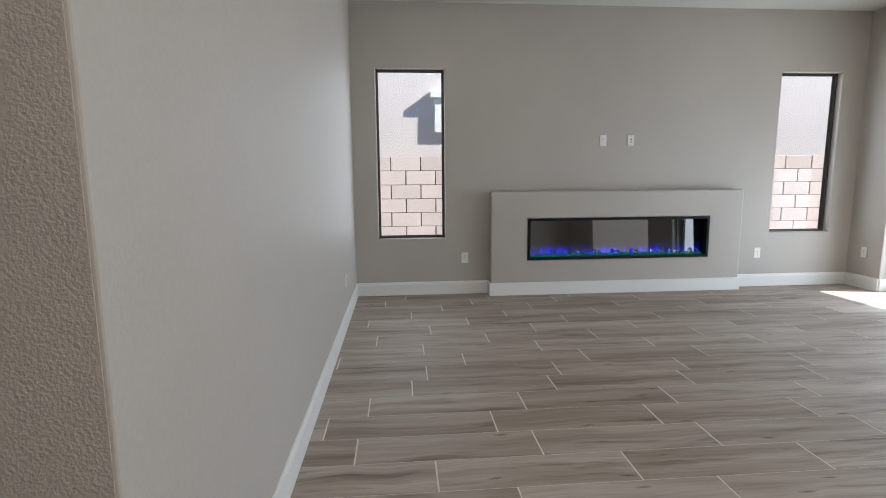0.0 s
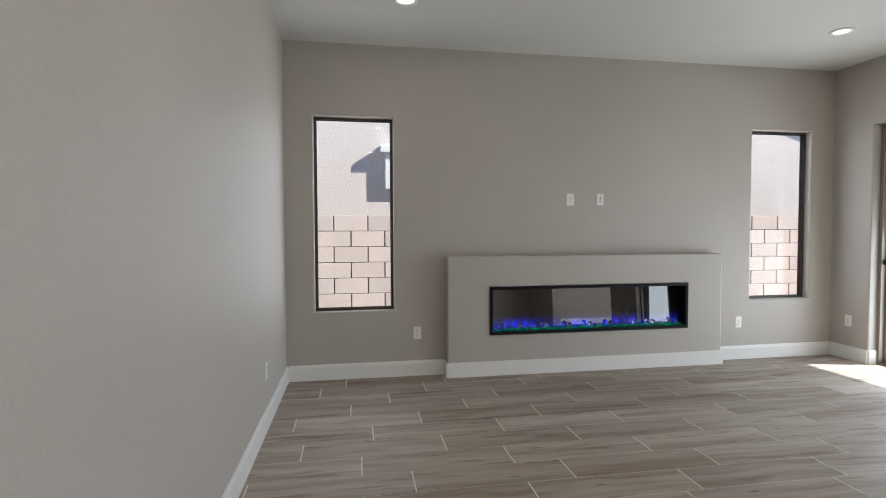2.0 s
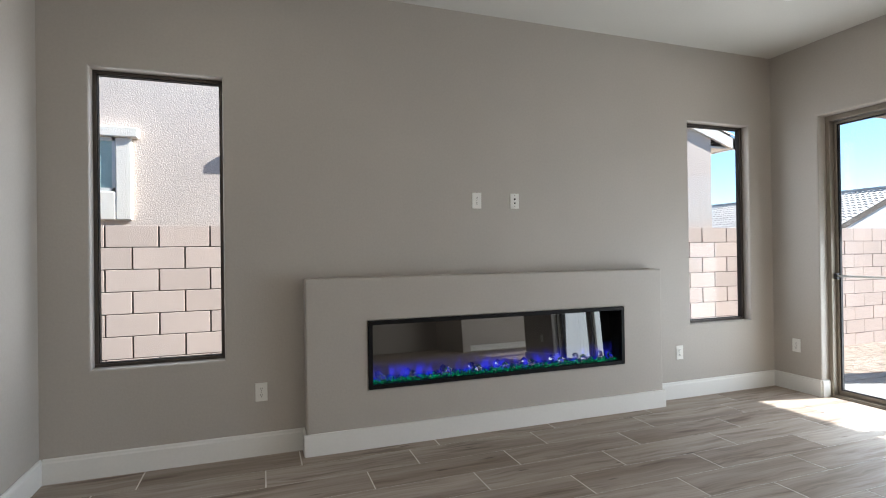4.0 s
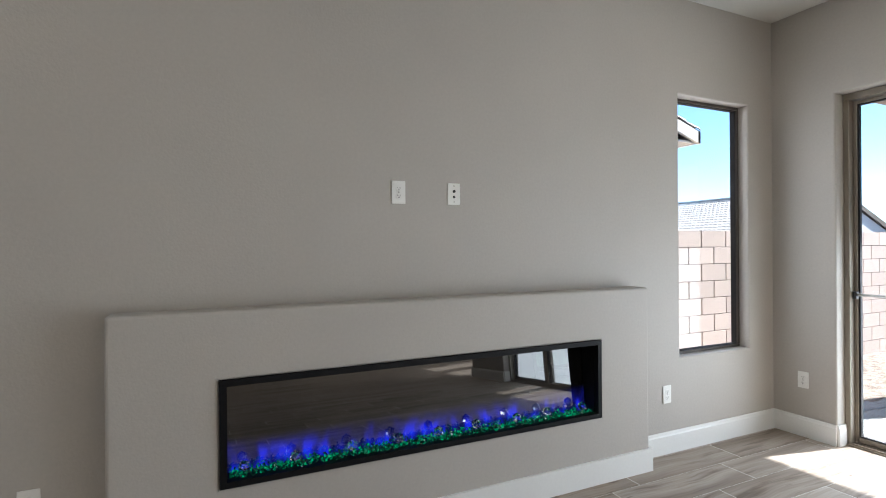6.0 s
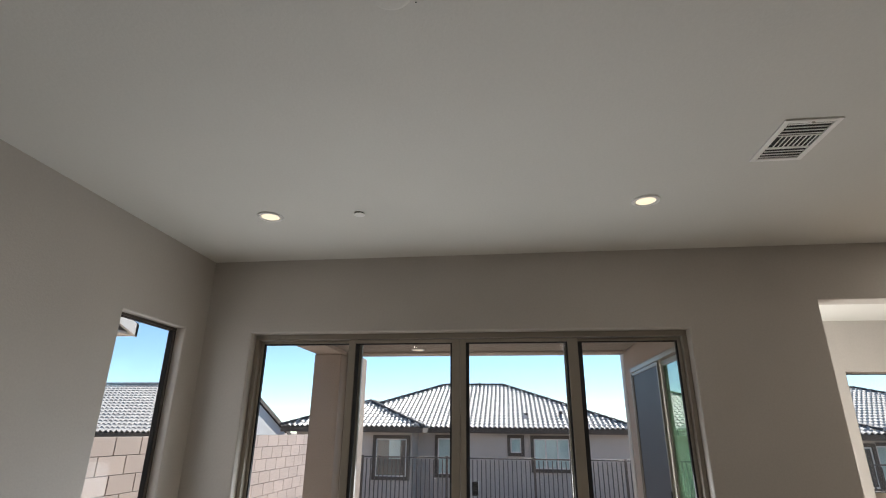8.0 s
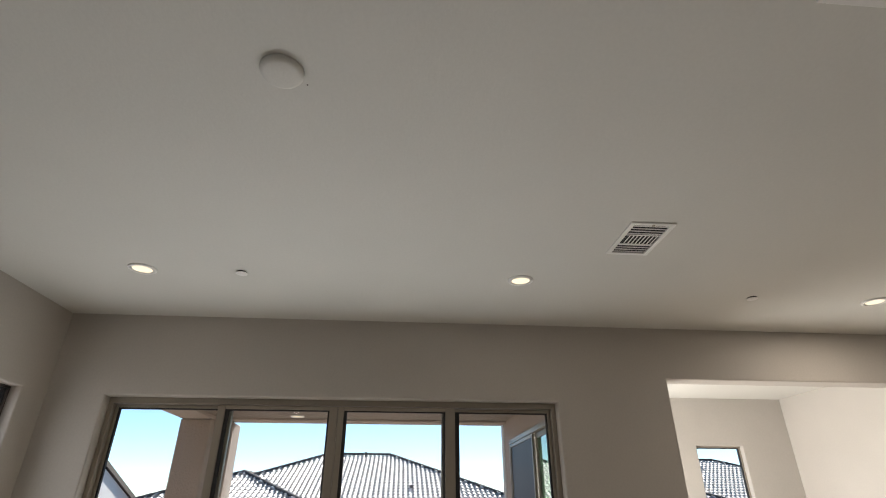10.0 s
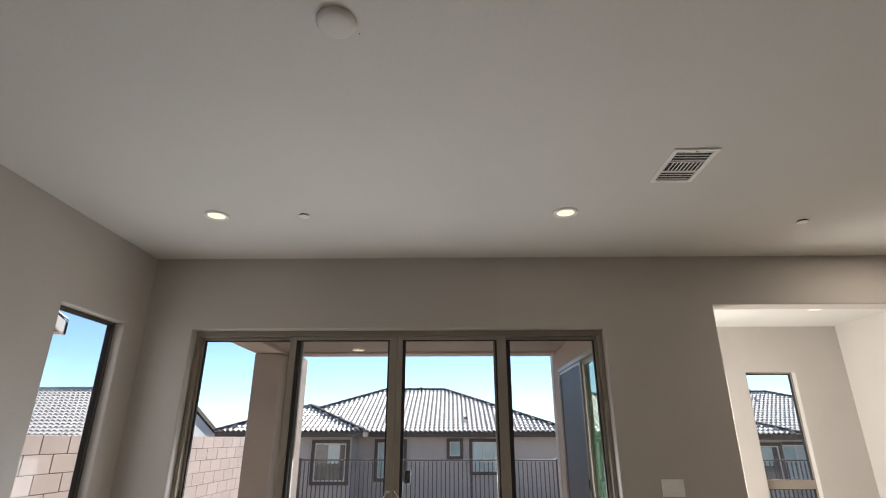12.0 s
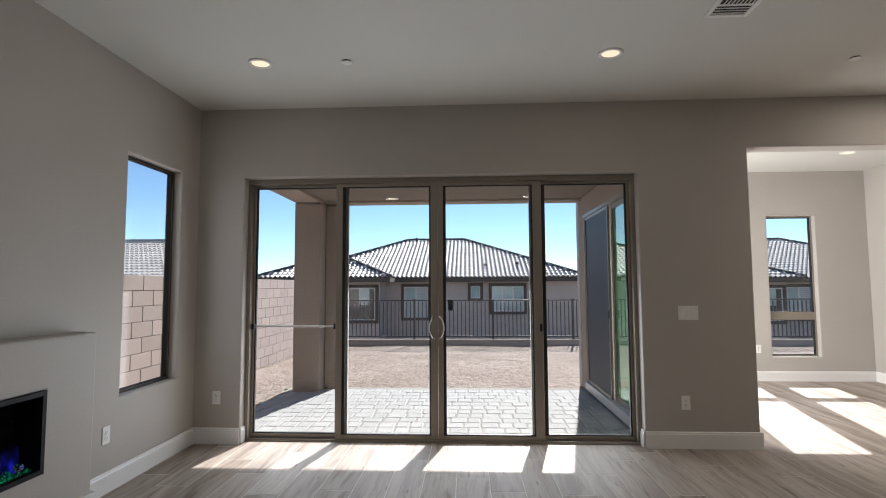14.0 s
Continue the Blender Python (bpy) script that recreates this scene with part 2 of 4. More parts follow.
def flame_material():
    """Dark mirror-like display of the electric fire, with its blue flame picture along the lower edge."""
    m, nt, b, out = shader("dark_flame_display")
    b.inputs["Base Color"].default_value = (0.008, 0.008, 0.0085, 1)
    b.inputs["Roughness"].default_value = 0.02
    b.inputs["Specular IOR Level"].default_value, b.inputs["IOR"].default_value = 1.0, 1.55
    tc = nt.nodes.new("ShaderNodeTexCoord")
    sep = nt.nodes.new("ShaderNodeSeparateXYZ")
    nt.links.new(tc.outputs["Object"], sep.inputs[0])
    high = nt.nodes.new("ShaderNodeMapRange")
    high.interpolation_type = "SMOOTHSTEP"
    for key, value in (("From Min", 0.45), ("From Max", 0.555), ("To Min", 1.0), ("To Max", 0.0)):
        high.inputs[key].default_value = value
    nt.links.new(sep.outputs["Z"], high.inputs["Value"])
    mp = nt.nodes.new("ShaderNodeMapping")
    mp.inputs["Scale"].default_value = (1.0, 1.0, 0.55)
    nt.links.new(tc.outputs["Object"], mp.inputs["Vector"])
    tongues = nt.nodes.new("ShaderNodeMapRange")
    for key, value in (("From Min", 0.39), ("From Max", 0.66), ("To Min", 0.24), ("To Max", 1.0)):
        tongues.inputs[key].default_value = value
    nt.links.new(noise_at(nt, mp.outputs[0], 17.0, 1.5, 0.45), tongues.inputs["Value"])
    glow = nt.nodes.new("ShaderNodeMath")
    glow.operation = "MULTIPLY"
    nt.links.new(tongues.outputs[0], glow.inputs[0])
    nt.links.new(high.outputs[0], glow.inputs[1])
    c = ramp(nt, glow.outputs[0], [(0.0, (0, 0, 0)), (0.35, (0.0008, 0.0009, 0.018)), (0.65, (0.0014, 0.0018, 0.055)), (1.0, (0.003, 0.005, 0.16))])
    nt.links.new(c, b.inputs["Emission Color"])
    b.inputs["Emission Strength"].default_value = 1.0
    return m


def media_material():
    """Crushed glass over green LEDs: each shard glows by chance."""
    m, nt, b, out = shader("green_lit_glass_media")
    g = nt.nodes.new("ShaderNodeNewGeometry")
    c = ramp(nt, g.outputs["Random Per Island"], [(0.5, (0.0, 0.002, 0.001)), (0.65, (0.0, 0.016, 0.006)), (0.97, (0.001, 0.075, 0.028))])
    nt.links.new(c, b.inputs["Emission Color"])
    b.inputs["Emission Strength"].default_value = 1.0
    b.inputs["Base Color"].default_value = (0.01, 0.03, 0.025, 1)
    b.inputs["Roughness"].default_value = 0.08
    return m


def crystal_material():
    m, nt, b, out = shader("clear_crystal")
    b.inputs["Base Color"].default_value = (0.92, 0.96, 0.96, 1)
    b.inputs["Roughness"].default_value = 0.03
    b.inputs["Transmission Weight"].default_value = 1.0
    b.inputs["IOR"].default_value = 1.5
    return m


EARTH, PLANK = earth_material(), plank_material()
GLASS = pane_material("window_glass", (0.965, 0.98, 0.98), 0.5)
GREEN_GLASS = pane_material("low_e_glass", (0.42, 0.62, 0.50), 5.0)
# Pale teal base paints in the sky mirrored by distant panes.
FAR_GLASS = surface("sky_toned_far_glass", (0.42, 0.58, 0.57), 0.05, patch=0.2, patch_scale=0.6, spec=0.8)
FAR_DARK = surface("shaded_window_glass", (0.07, 0.10, 0.10), 0.05, patch=0.3, patch_scale=0.9, spec=0.8)
BLIND = surface("white_blind", (0.55, 0.58, 0.56), 0.6, patch=0.05)
SCREEN = surface("grey_insect_screen", (0.045, 0.055, 0.075), 0.55, patch=0.04, grain=0.2, grain_scale=500.0)
LAMP_LENS = emitter("warm_led_lens", (1.0, 0.80, 0.54), 0.45, (0.45, 0.42, 0.38))
FLAME, MEDIA, CRYSTAL = flame_material(), media_material(), crystal_material()

# ---- mesh helpers ----
ORIGIN = {}


def box(bm, x0, x1, y0, y1, z0, z1):
    vs = [bm.verts.new((x, y, z)) for x in (x0, x1) for y in (y0, y1) for z in (z0, z1)]
    for f in ((0, 1, 3, 2), (4, 6, 7, 5), (0, 4, 5, 1), (2, 3, 7, 6), (0, 2, 6, 4), (1, 5, 7, 3)):
        bm.faces.new([vs[i] for i in f])
    return vs


def rounded(bm, offset=0.004, segments=2, convex=False):
    """Rounds the sharp edges of a closed mesh."""
    bmesh.ops.recalc_face_normals(bm, faces=bm.faces)
    edges = [e for e in bm.edges if len(e.link_faces) == 2 and e.calc_face_angle() > 0.5 and (not convex or e.is_convex)]
    if edges:
        bmesh.ops.bevel(bm, geom=edges, offset=offset, segments=segments, profile=0.5, affect="EDGES", clamp_overlap=True)
    return bm


def block(x0, x1, y0, y1, z0, z1, offset=0.0, segments=2):
    bm = bmesh.new()
    box(bm, x0, x1, y0, y1, z0, z1)
    return rounded(bm, offset, segments) if offset else bm


def lathe(bm, profile, centre=(0, 0, 0), segments=32, turn=None):
    """Spins (radius, height) pairs about z; turn: a matrix laid over it."""
    rings, turn = [], turn or Matrix()
    c = Vector(centre)
    for r, z in profile:
        if r < 1e-6:
            rings.append([bm.verts.new(c + turn @ Vector((0, 0, z)))])
        else:
            rings.append([bm.verts.new(c + turn @ Vector((r * math.cos(a), r * math.sin(a), z))) for a in (2 * math.pi * i / segments for i in range(segments))])
    for a, b in zip(rings, rings[1:]):
        for i in range(segments):
            j = (i + 1) % segments
            if len(a) == 1 and len(b) == 1:
                continue
            if len(a) == 1:
                bm.faces.new((a[0], b[i], b[j]))
            elif len(b) == 1:
                bm.faces.new((a[i], b[0], a[j]))
            else:
                bm.faces.new((a[i], b[i], b[j], a[j]))
    return bm


def tube(bm, points, radius, segments=12):
    """A round bar along points, closed at both ends."""
    pts = [Vector(p) for p in points]
    rings = []
    for i, p in enumerate(pts):
        d = (pts[min(i + 1, len(pts) - 1)] - pts[max(i - 1, 0)]).normalized()
        side = d.cross(Vector((0.31, 0.17, 0.93))).normalized()
        up = d.cross(side)
        rings.append([bm.verts.new(p + radius * (math.cos(a) * side + math.sin(a) * up)) for a in (2 * math.pi * k / segments for k in range(segments))])
    for a, b in zip(rings, rings[1:]):
        for k in range(segments):
            bm.faces.new((a[k], a[(k + 1) % segments], b[(k + 1) % segments], b[k]))
    bm.faces.new(rings[0])
    bm.faces.new(rings[-1])
    return bm


def data_of(name, bm, material, smooth=False):
    bmesh.ops.recalc_face_normals(bm, faces=bm.faces)
    me = bpy.data.meshes.new(name)
    bm.to_mesh(me)
    bm.free()
    me.materials.append(material)
    if smooth:
        for p in me.polygons:
            p.use_smooth = True
    return me


def structure(name, bm, material, label, category):
    ob = new(name, data_of(name, bm, material))
    ORIGIN[ob] = Vector((0, 0, 0))
    return tagged(ob, label, category, kind="structure")


def thing(name, at, label, category, group="", kind=""):
    ob = new(name)
    ob.empty_display_size = 0.1
    ob.location = at
    ORIGIN[ob] = Vector(at)
    return tagged(ob, label, category, group, kind)


def part(name, bm, material, parent, label="", smooth=False, kind=""):
    """Links a mesh given in world places as one part under a thing or a part."""
    bmesh.ops.translate(bm, verts=bm.verts, vec=-ORIGIN[parent])
    ob = new(name, data_of(name, bm, material, smooth))
    ob.parent = parent
    ORIGIN[ob] = ORIGIN[parent]
    return tagged(ob, label, kind=kind)


def piece(name, me, parent, at, turn=0.0):
    """One of many alike pieces that share a mesh."""
    ob = new(name, me)
    ob.parent = parent
    ob.location = Vector(at) - ORIGIN[parent]
    if turn:
        ob.rotation_euler.z = turn
    return ob


def pierced(axis, at, thick, u0, u1, v0, v1, holes=(), soft=0.012):
    """A wall across x or y ('x': at x, running along y) with rectangular openings (u0, u1, v0, v1) right through it."""
    us = sorted({u0, u1, *(h for o in holes for h in o[:2] if u0 < h < u1)})
    vs = sorted({v0, v1, *(h for o in holes for h in o[2:] if v0 < h < v1)})
    bm = bmesh.new()

    def solid(i, j):
        if not (0 <= i < len(us) - 1 and 0 <= j < len(vs) - 1):
            return False
        u, v = (us[i] + us[i + 1]) / 2, (vs[j] + vs[j + 1]) / 2
        return not any(o[0] < u < o[1] and o[2] < v < o[3] for o in holes)

    made = {}

    def vert(i, j, k):
        if (i, j, k) not in made:
            w = at + k * thick
            made[i, j, k] = bm.verts.new((w, us[i], vs[j]) if axis == "x" else (us[i], w, vs[j]))
        return made[i, j, k]

    for i in range(len(us) - 1):
        for j in range(len(vs) - 1):
            if not solid(i, j):
                continue
            for k in (0, 1):
                bm.faces.new([vert(i, j, k), vert(i + 1, j, k), vert(i + 1, j + 1, k), vert(i, j + 1, k)])
            for di, dj, a, b in ((-1, 0, (i, j), (i, j + 1)), (1, 0, (i + 1, j), (i + 1, j + 1)), (0, -1, (i, j), (i + 1, j)), (0, 1, (i, j + 1), (i + 1, j + 1))):
                if not solid(i + di, j + dj):
                    bm.faces.new([vert(*a, 0), vert(*b, 0), vert(*b, 1), vert(*a, 1)])
    return rounded(bm, soft, 3, convex=True) if soft else bm

# ---- the house: plan in metres ----
N, E, W, H = 5.85, 5.0, -0.704, 3.05          # north, east and west walls, ceiling
TURN_Y = 1.165                                 # where the west wall ends and turns away
SOUTH, FAR_W = -4.2, -3.4
NOOK_E, NOOK_S, NOOK_N = 8.16, -2.45, 1.55
FP_Y, FP0, FP1, FP_TOP = 5.708, 0.748, 3.568, 1.122
FB = (1.150, 3.186, 0.382, 0.832)              # firebox opening
WIN1, WIN2 = (-0.450, 0.268, 0.622, 2.400), (4.008, 4.724, 0.622, 2.400)
DOOR = (1.853, 5.42, -0.1, 2.404)
OPENING = (-2.25, 0.890, -0.1, 2.606)
NOOK_WIN = (-1.715, -1.03, 0.345, 2.40)
NOOK_WIN_B = (-0.735, -0.05, 0.345, 2.40)
NOOK_DOOR = (5.62, 7.82, -0.06, 2.40)

structure("wall_north", pierced("y", N, 0.15, -0.9, E + 0.196, -0.1, H + 0.104, [WIN1, WIN2, FB]), WALL_PAINT, "greige painted wall with two tall windows and a fireplace", "wall")
structure("wall_east", pierced("x", E, 0.20, SOUTH, N + 0.06, -0.1, H + 0.1, [DOOR, OPENING]), WALL_PAINT, "greige painted wall with a wide glass door and a cased-free opening", "wall")
bm = bmesh.new()
plan = [(W, TURN_Y), (W, N + 0.06), (W - 0.16, N + 0.06), (W - 0.16, TURN_Y + 0.16), (FAR_W, TURN_Y + 0.16), (FAR_W, TURN_Y)]
low, high = [bm.verts.new((x, y, -0.1)) for x, y in plan], [bm.verts.new((x, y, H + 0.1)) for x, y in plan]
for i in range(6):
    bm.faces.new((low[i], low[(i + 1) % 6], high[(i + 1) % 6], high[i]))
bm.faces.new(low)
bm.faces.new(high)
structure("wall_west", rounded(bm, 0.008, 3, convex=True), WALL_PAINT, "long plain greige wall with a rounded outer corner", "wall")
structure("wall_return", block(FAR_W, W - 0.009, TURN_Y - 0.003, TURN_Y + 0.01, -0.1, H + 0.1), WALL_TEXTURED, "greige wall with heavy orange-peel texture", "wall")
structure("wall_far_west", block(FAR_W - 0.2, FAR_W, SOUTH, TURN_Y + 0.16, -0.1, H + 0.1), WALL_PAINT, "plain greige wall closing the room", "wall")
structure("wall_south", block(FAR_W - 0.2, E + 0.2, SOUTH - 0.2, SOUTH - 0.002, -0.1, H + 0.1), WALL_PAINT, "plain greige wall closing the room", "wall")
structure("nook_wall_east", pierced("x", NOOK_E, 0.17, NOOK_S - 0.2, NOOK_N + 0.16, -0.1, H + 0.1, [NOOK_WIN, NOOK_WIN_B]), WALL_PAINT, "pale sunlit wall of the dining nook with narrow windows", "wall")
structure("nook_wall_south", block(E + 0.202, NOOK_E - 0.002, NOOK_S - 0.2, NOOK_S, -0.1, H + 0.1), WALL_PAINT, "plain wall of the dining nook", "wall")
structure("nook_wall_north", pierced("y", NOOK_N, 0.15, E + 0.202, NOOK_E - 0.002, -0.1, H + 0.1, [NOOK_DOOR]), STUCCO_TAN, "tan stucco wall of the dining nook with a glass door", "wall")
structure("ceiling", block(FAR_W - 0.2, NOOK_E + 0.17, SOUTH - 0.2, N + 0.2, H + 0.1, H + 0.22), CEILING_PAINT, "roof deck above the rooms", "ceiling")
structure("ceiling_plaster", block(FAR_W - 0.1, E + 0.02, SOUTH - 0.1, N + 0.02, H, H + 0.098), CEILING_PAINT, "flat white textured ceiling", "ceiling")
structure("nook_ceiling", block(E + 0.19, NOOK_E + 0.05, NOOK_S - 0.05, NOOK_N + 0.05, H + 0.004, H + 0.098), CEILING_PAINT, "flat white ceiling of the dining nook", "ceiling")


def baseboard(name, axis, at, side, u0, u1):
    """White base 14 cm high on a wall; side: +1 or -1, to where the room lies."""
    bm = bmesh.new()
    prof = [(0.0, 0.0), (0.016, 0.0), (0.016, 0.118), (0.012, 0.126), (0.011, 0.136), (0.006, 0.142), (0.0, 0.142)]
    ends = []
    for u in (u0, u1):
        ends.append([bm.verts.new((at + side * d, u, z) if axis == "x" else (u, at + side * d, z)) for d, z in prof])
    for i in range(len(prof)):
        j = (i + 1) % len(prof)
        bm.faces.new((ends[0][i], ends[0][j], ends[1][j], ends[1][i]))
    bm.faces.new(ends[0])
    bm.faces.new(ends[1])
    return structure(name, bm, TRIM_PAINT, "white painted baseboard along the wall", "baseboard")


baseboard("baseboard_1", "x", W + 0.001, 1, TURN_Y - 0.015, N - 0.001)
baseboard("baseboard_2", "y", N - 0.001, -1, W + 0.018, FP0 - 0.001)
baseboard("baseboard_3", "y", N - 0.001, -1, FP1 + 0.001, E - 0.018)
baseboard("baseboard_4", "x", E - 0.001, -1, DOOR[1], N - 0.001)
baseboard("baseboard_5", "x", E - 0.001, -1, OPENING[1] - 0.016, DOOR[0])
baseboard("baseboard_6", "y", TURN_Y - 0.004, -1, FAR_W, W - 0.002)
baseboard("baseboard_7", "x", NOOK_E - 0.001, -1, NOOK_S + 0.002, NOOK_N)
baseboard("baseboard_8", "y", NOOK_S + 0.001, 1, E + 0.202, NOOK_E - 0.02)
baseboard("baseboard_9", "y", OPENING[1] - 0.001, -1, E, E + 0.2)
baseboard("baseboard_10", "y", DOOR[1] - 0.001, -1, E, E + 0.085)
baseboard("baseboard_11", "y", DOOR[0] + 0.001, 1, E, E + 0.085)


# ---- fireplace ----
def fireplace():
    f = thing("fireplace", ((FP0 + FP1) / 2, FP_Y, 0), "low greige fireplace surround with white base and long black firebox", "fireplace")
    bm = pierced("y", FP_Y, N - FP_Y - 0.002, FP0, FP1, 0.0, FP_TOP, [FB], soft=0.014)
    part("surround", bm, WALL_PAINT, f)
    bm = bmesh.new()
    box(bm, FP0 - 0.012, FP1 + 0.012, FP_Y - 0.016, FP_Y - 0.001, 0.0, 0.138)
    box(bm, FP0 - 0.016, FP0 - 0.001, FP_Y - 0.001, N - 0.02, 0.0, 0.138)
    box(bm, FP1 + 0.001, FP1 + 0.016, FP_Y - 0.001, N - 0.02, 0.0, 0.138)
    part("base_trim", bm, TRIM_PAINT, f, "white painted base trim")
    x0, x1, z0, z1 = FB
    fire = bmesh.new()
    back = 5.985
    for b in ((x0 + 0.02, x1 - 0.02, back, back + 0.02, z0 + 0.02, z1 - 0.02), (x0 + 0.015, x0 + 0.03, FP_Y + 0.02, back, z0 + 0.02, z1 - 0.02),
              (x1 - 0.03, x1 - 0.015, FP_Y + 0.02, back, z0 + 0.02, z1 - 0.02), (x0 + 0.03, x1 - 0.03, FP_Y + 0.02, back, z0 + 0.008, z0 + 0.02), (x0 + 0.03, x1 - 0.03, FP_Y + 0.02, back, z1 - 0.02, z1 - 0.008)):
        box(fire, *b)
    part("firebox", fire, BLACK, f, "black metal firebox")
    frame_bm = bmesh.new()
    w = 0.026
    for b in ((x0, x1, z1 - w, z1), (x0, x1, z0, z0 + w), (x0, x0 + w, z0 + w, z1 - w), (x1 - w, x1, z0 + w, z1 - w)):
        box(frame_bm, b[0], b[1], FP_Y - 0.010, FP_Y + 0.03, b[2], b[3])
    part("firebox_frame", frame_bm, BLACK, f, "black metal frame")
    screen = block(x0 + 0.03, x1 - 0.03, FP_Y + 0.105, FP_Y + 0.11, z0 + 0.021, z1 - 0.021)
    for v in screen.verts:
        v.co.y += 0.07 * (v.co.z - z0 - 0.02)
    part("flame_screen", screen, FLAME, f, "dark mirror-like screen with blue electric flames")
    rnd = random.Random(7)
    bed = bmesh.new()
    for i in range(2300):
        x, y = rnd.uniform(x0 + 0.04, x1 - 0.04), rnd.uniform(FP_Y + 0.02, FP_Y + 0.10)
        z = z0 + 0.024 + rnd.random() ** 1.5 * 0.026
        r = rnd.uniform(0.004, 0.011)
        vs = [bm_v for bm_v in (bed.verts.new((x + r * rnd.uniform(-1, 1), y + r * rnd.uniform(-1, 1), z + r * rnd.uniform(-1, 1))) for _ in range(4))]
        for a in ((0, 1, 2), (0, 1, 3), (0, 2, 3), (1, 2, 3)):
            bed.faces.new([vs[k] for k in a])
    part("glass_media", bed, MEDIA, f, "crushed glass lit green from below", kind="stuff")
    for i in range(9):
        bm = bmesh.new()
        bmesh.ops.create_icosphere(bm, subdivisions=1, radius=0.027)
        for v in bm.verts:
            v.co *= rnd.uniform(0.9, 1.1)
        c = (x0 + 0.10 + i * (x1 - x0 - 0.2) / 8 + rnd.uniform(-0.02, 0.02), FP_Y + 0.05 + rnd.uniform(-0.008, 0.008), z0 + 0.066)
        bmesh.ops.translate(bm, verts=bm.verts, vec=c)
        part("crystal", bm, CRYSTAL, f, "clear faceted crystal")


fireplace()


# ---- windows and doors ----
def window(name, axis, at, hole, sash=None, label="tall narrow window with a dark bronze frame"):
    """Fixed window set deep in its opening. at: the inner face of the frame, outwards along +axis."""
    u0, u1, v0, v1 = hole
    w = structure(name, bmesh.new(), BRONZE, label, "window")

    def bar(bm, a, b, c, d, near, far):
        box(bm, *((at + near, at + far, a, b, c, d) if axis == "x" else (a, b, at + near, at + far, c, d)))

    fr, k = bmesh.new(), 0.020
    for a, b, c, d in ((u0, u1, v0, v0 + k), (u0, u1, v1 - k, v1), (u0, u0 + k, v0 + k, v1 - k), (u1 - k, u1, v0 + k, v1 - k)):
        bar(fr, a + 0.001, b - 0.001, c + 0.001, d - 0.001, 0.0, 0.05)
    if sash:
        bar(fr, u0 + k, u1 - k, sash[0], sash[1], 0.0, 0.06)
    part("window_frame", fr, BRONZE if sash else WINDOW_BRONZE, w)
    rb, lip = bmesh.new(), 0.009 if sash else 0.004
    spans = [(v0 + k, v1 - k)] if not sash else [(v0 + k, sash[0]), (sash[1], v1 - k)]
    for c, d in spans:
        for a, b, e, g in ((u0 + k, u1 - k, c, c + lip), (u0 + k, u1 - k, d - lip, d), (u0 + k, u0 + k + lip, c + lip, d - lip), (u1 - k - lip, u1 - k, c + lip, d - lip)):
            bar(rb, a, b, e, g, 0.012, 0.05)
    part("gasket", rb, GASKET, w, "black glazing gasket")
    for c, d in spans:
        pb = bmesh.new()
        bar(pb, u0 + k + 0.004, u1 - k - 0.004, c + 0.004, d - 0.004, 0.028, 0.033)
        part("pane", pb, GLASS, w).visible_shadow = False
    return w


window("window_1", "y", N + 0.075, WIN1)
window("window_2", "y", N + 0.075, WIN2)
window("window_3", "x", NOOK_E + 0.075, NOOK_WIN, (0.875, 0.985), "narrow two-pane window in the dining nook")
window("window_4", "x", NOOK_E + 0.075, NOOK_WIN_B, (0.875, 0.985), "narrow two-pane window in the dining nook")


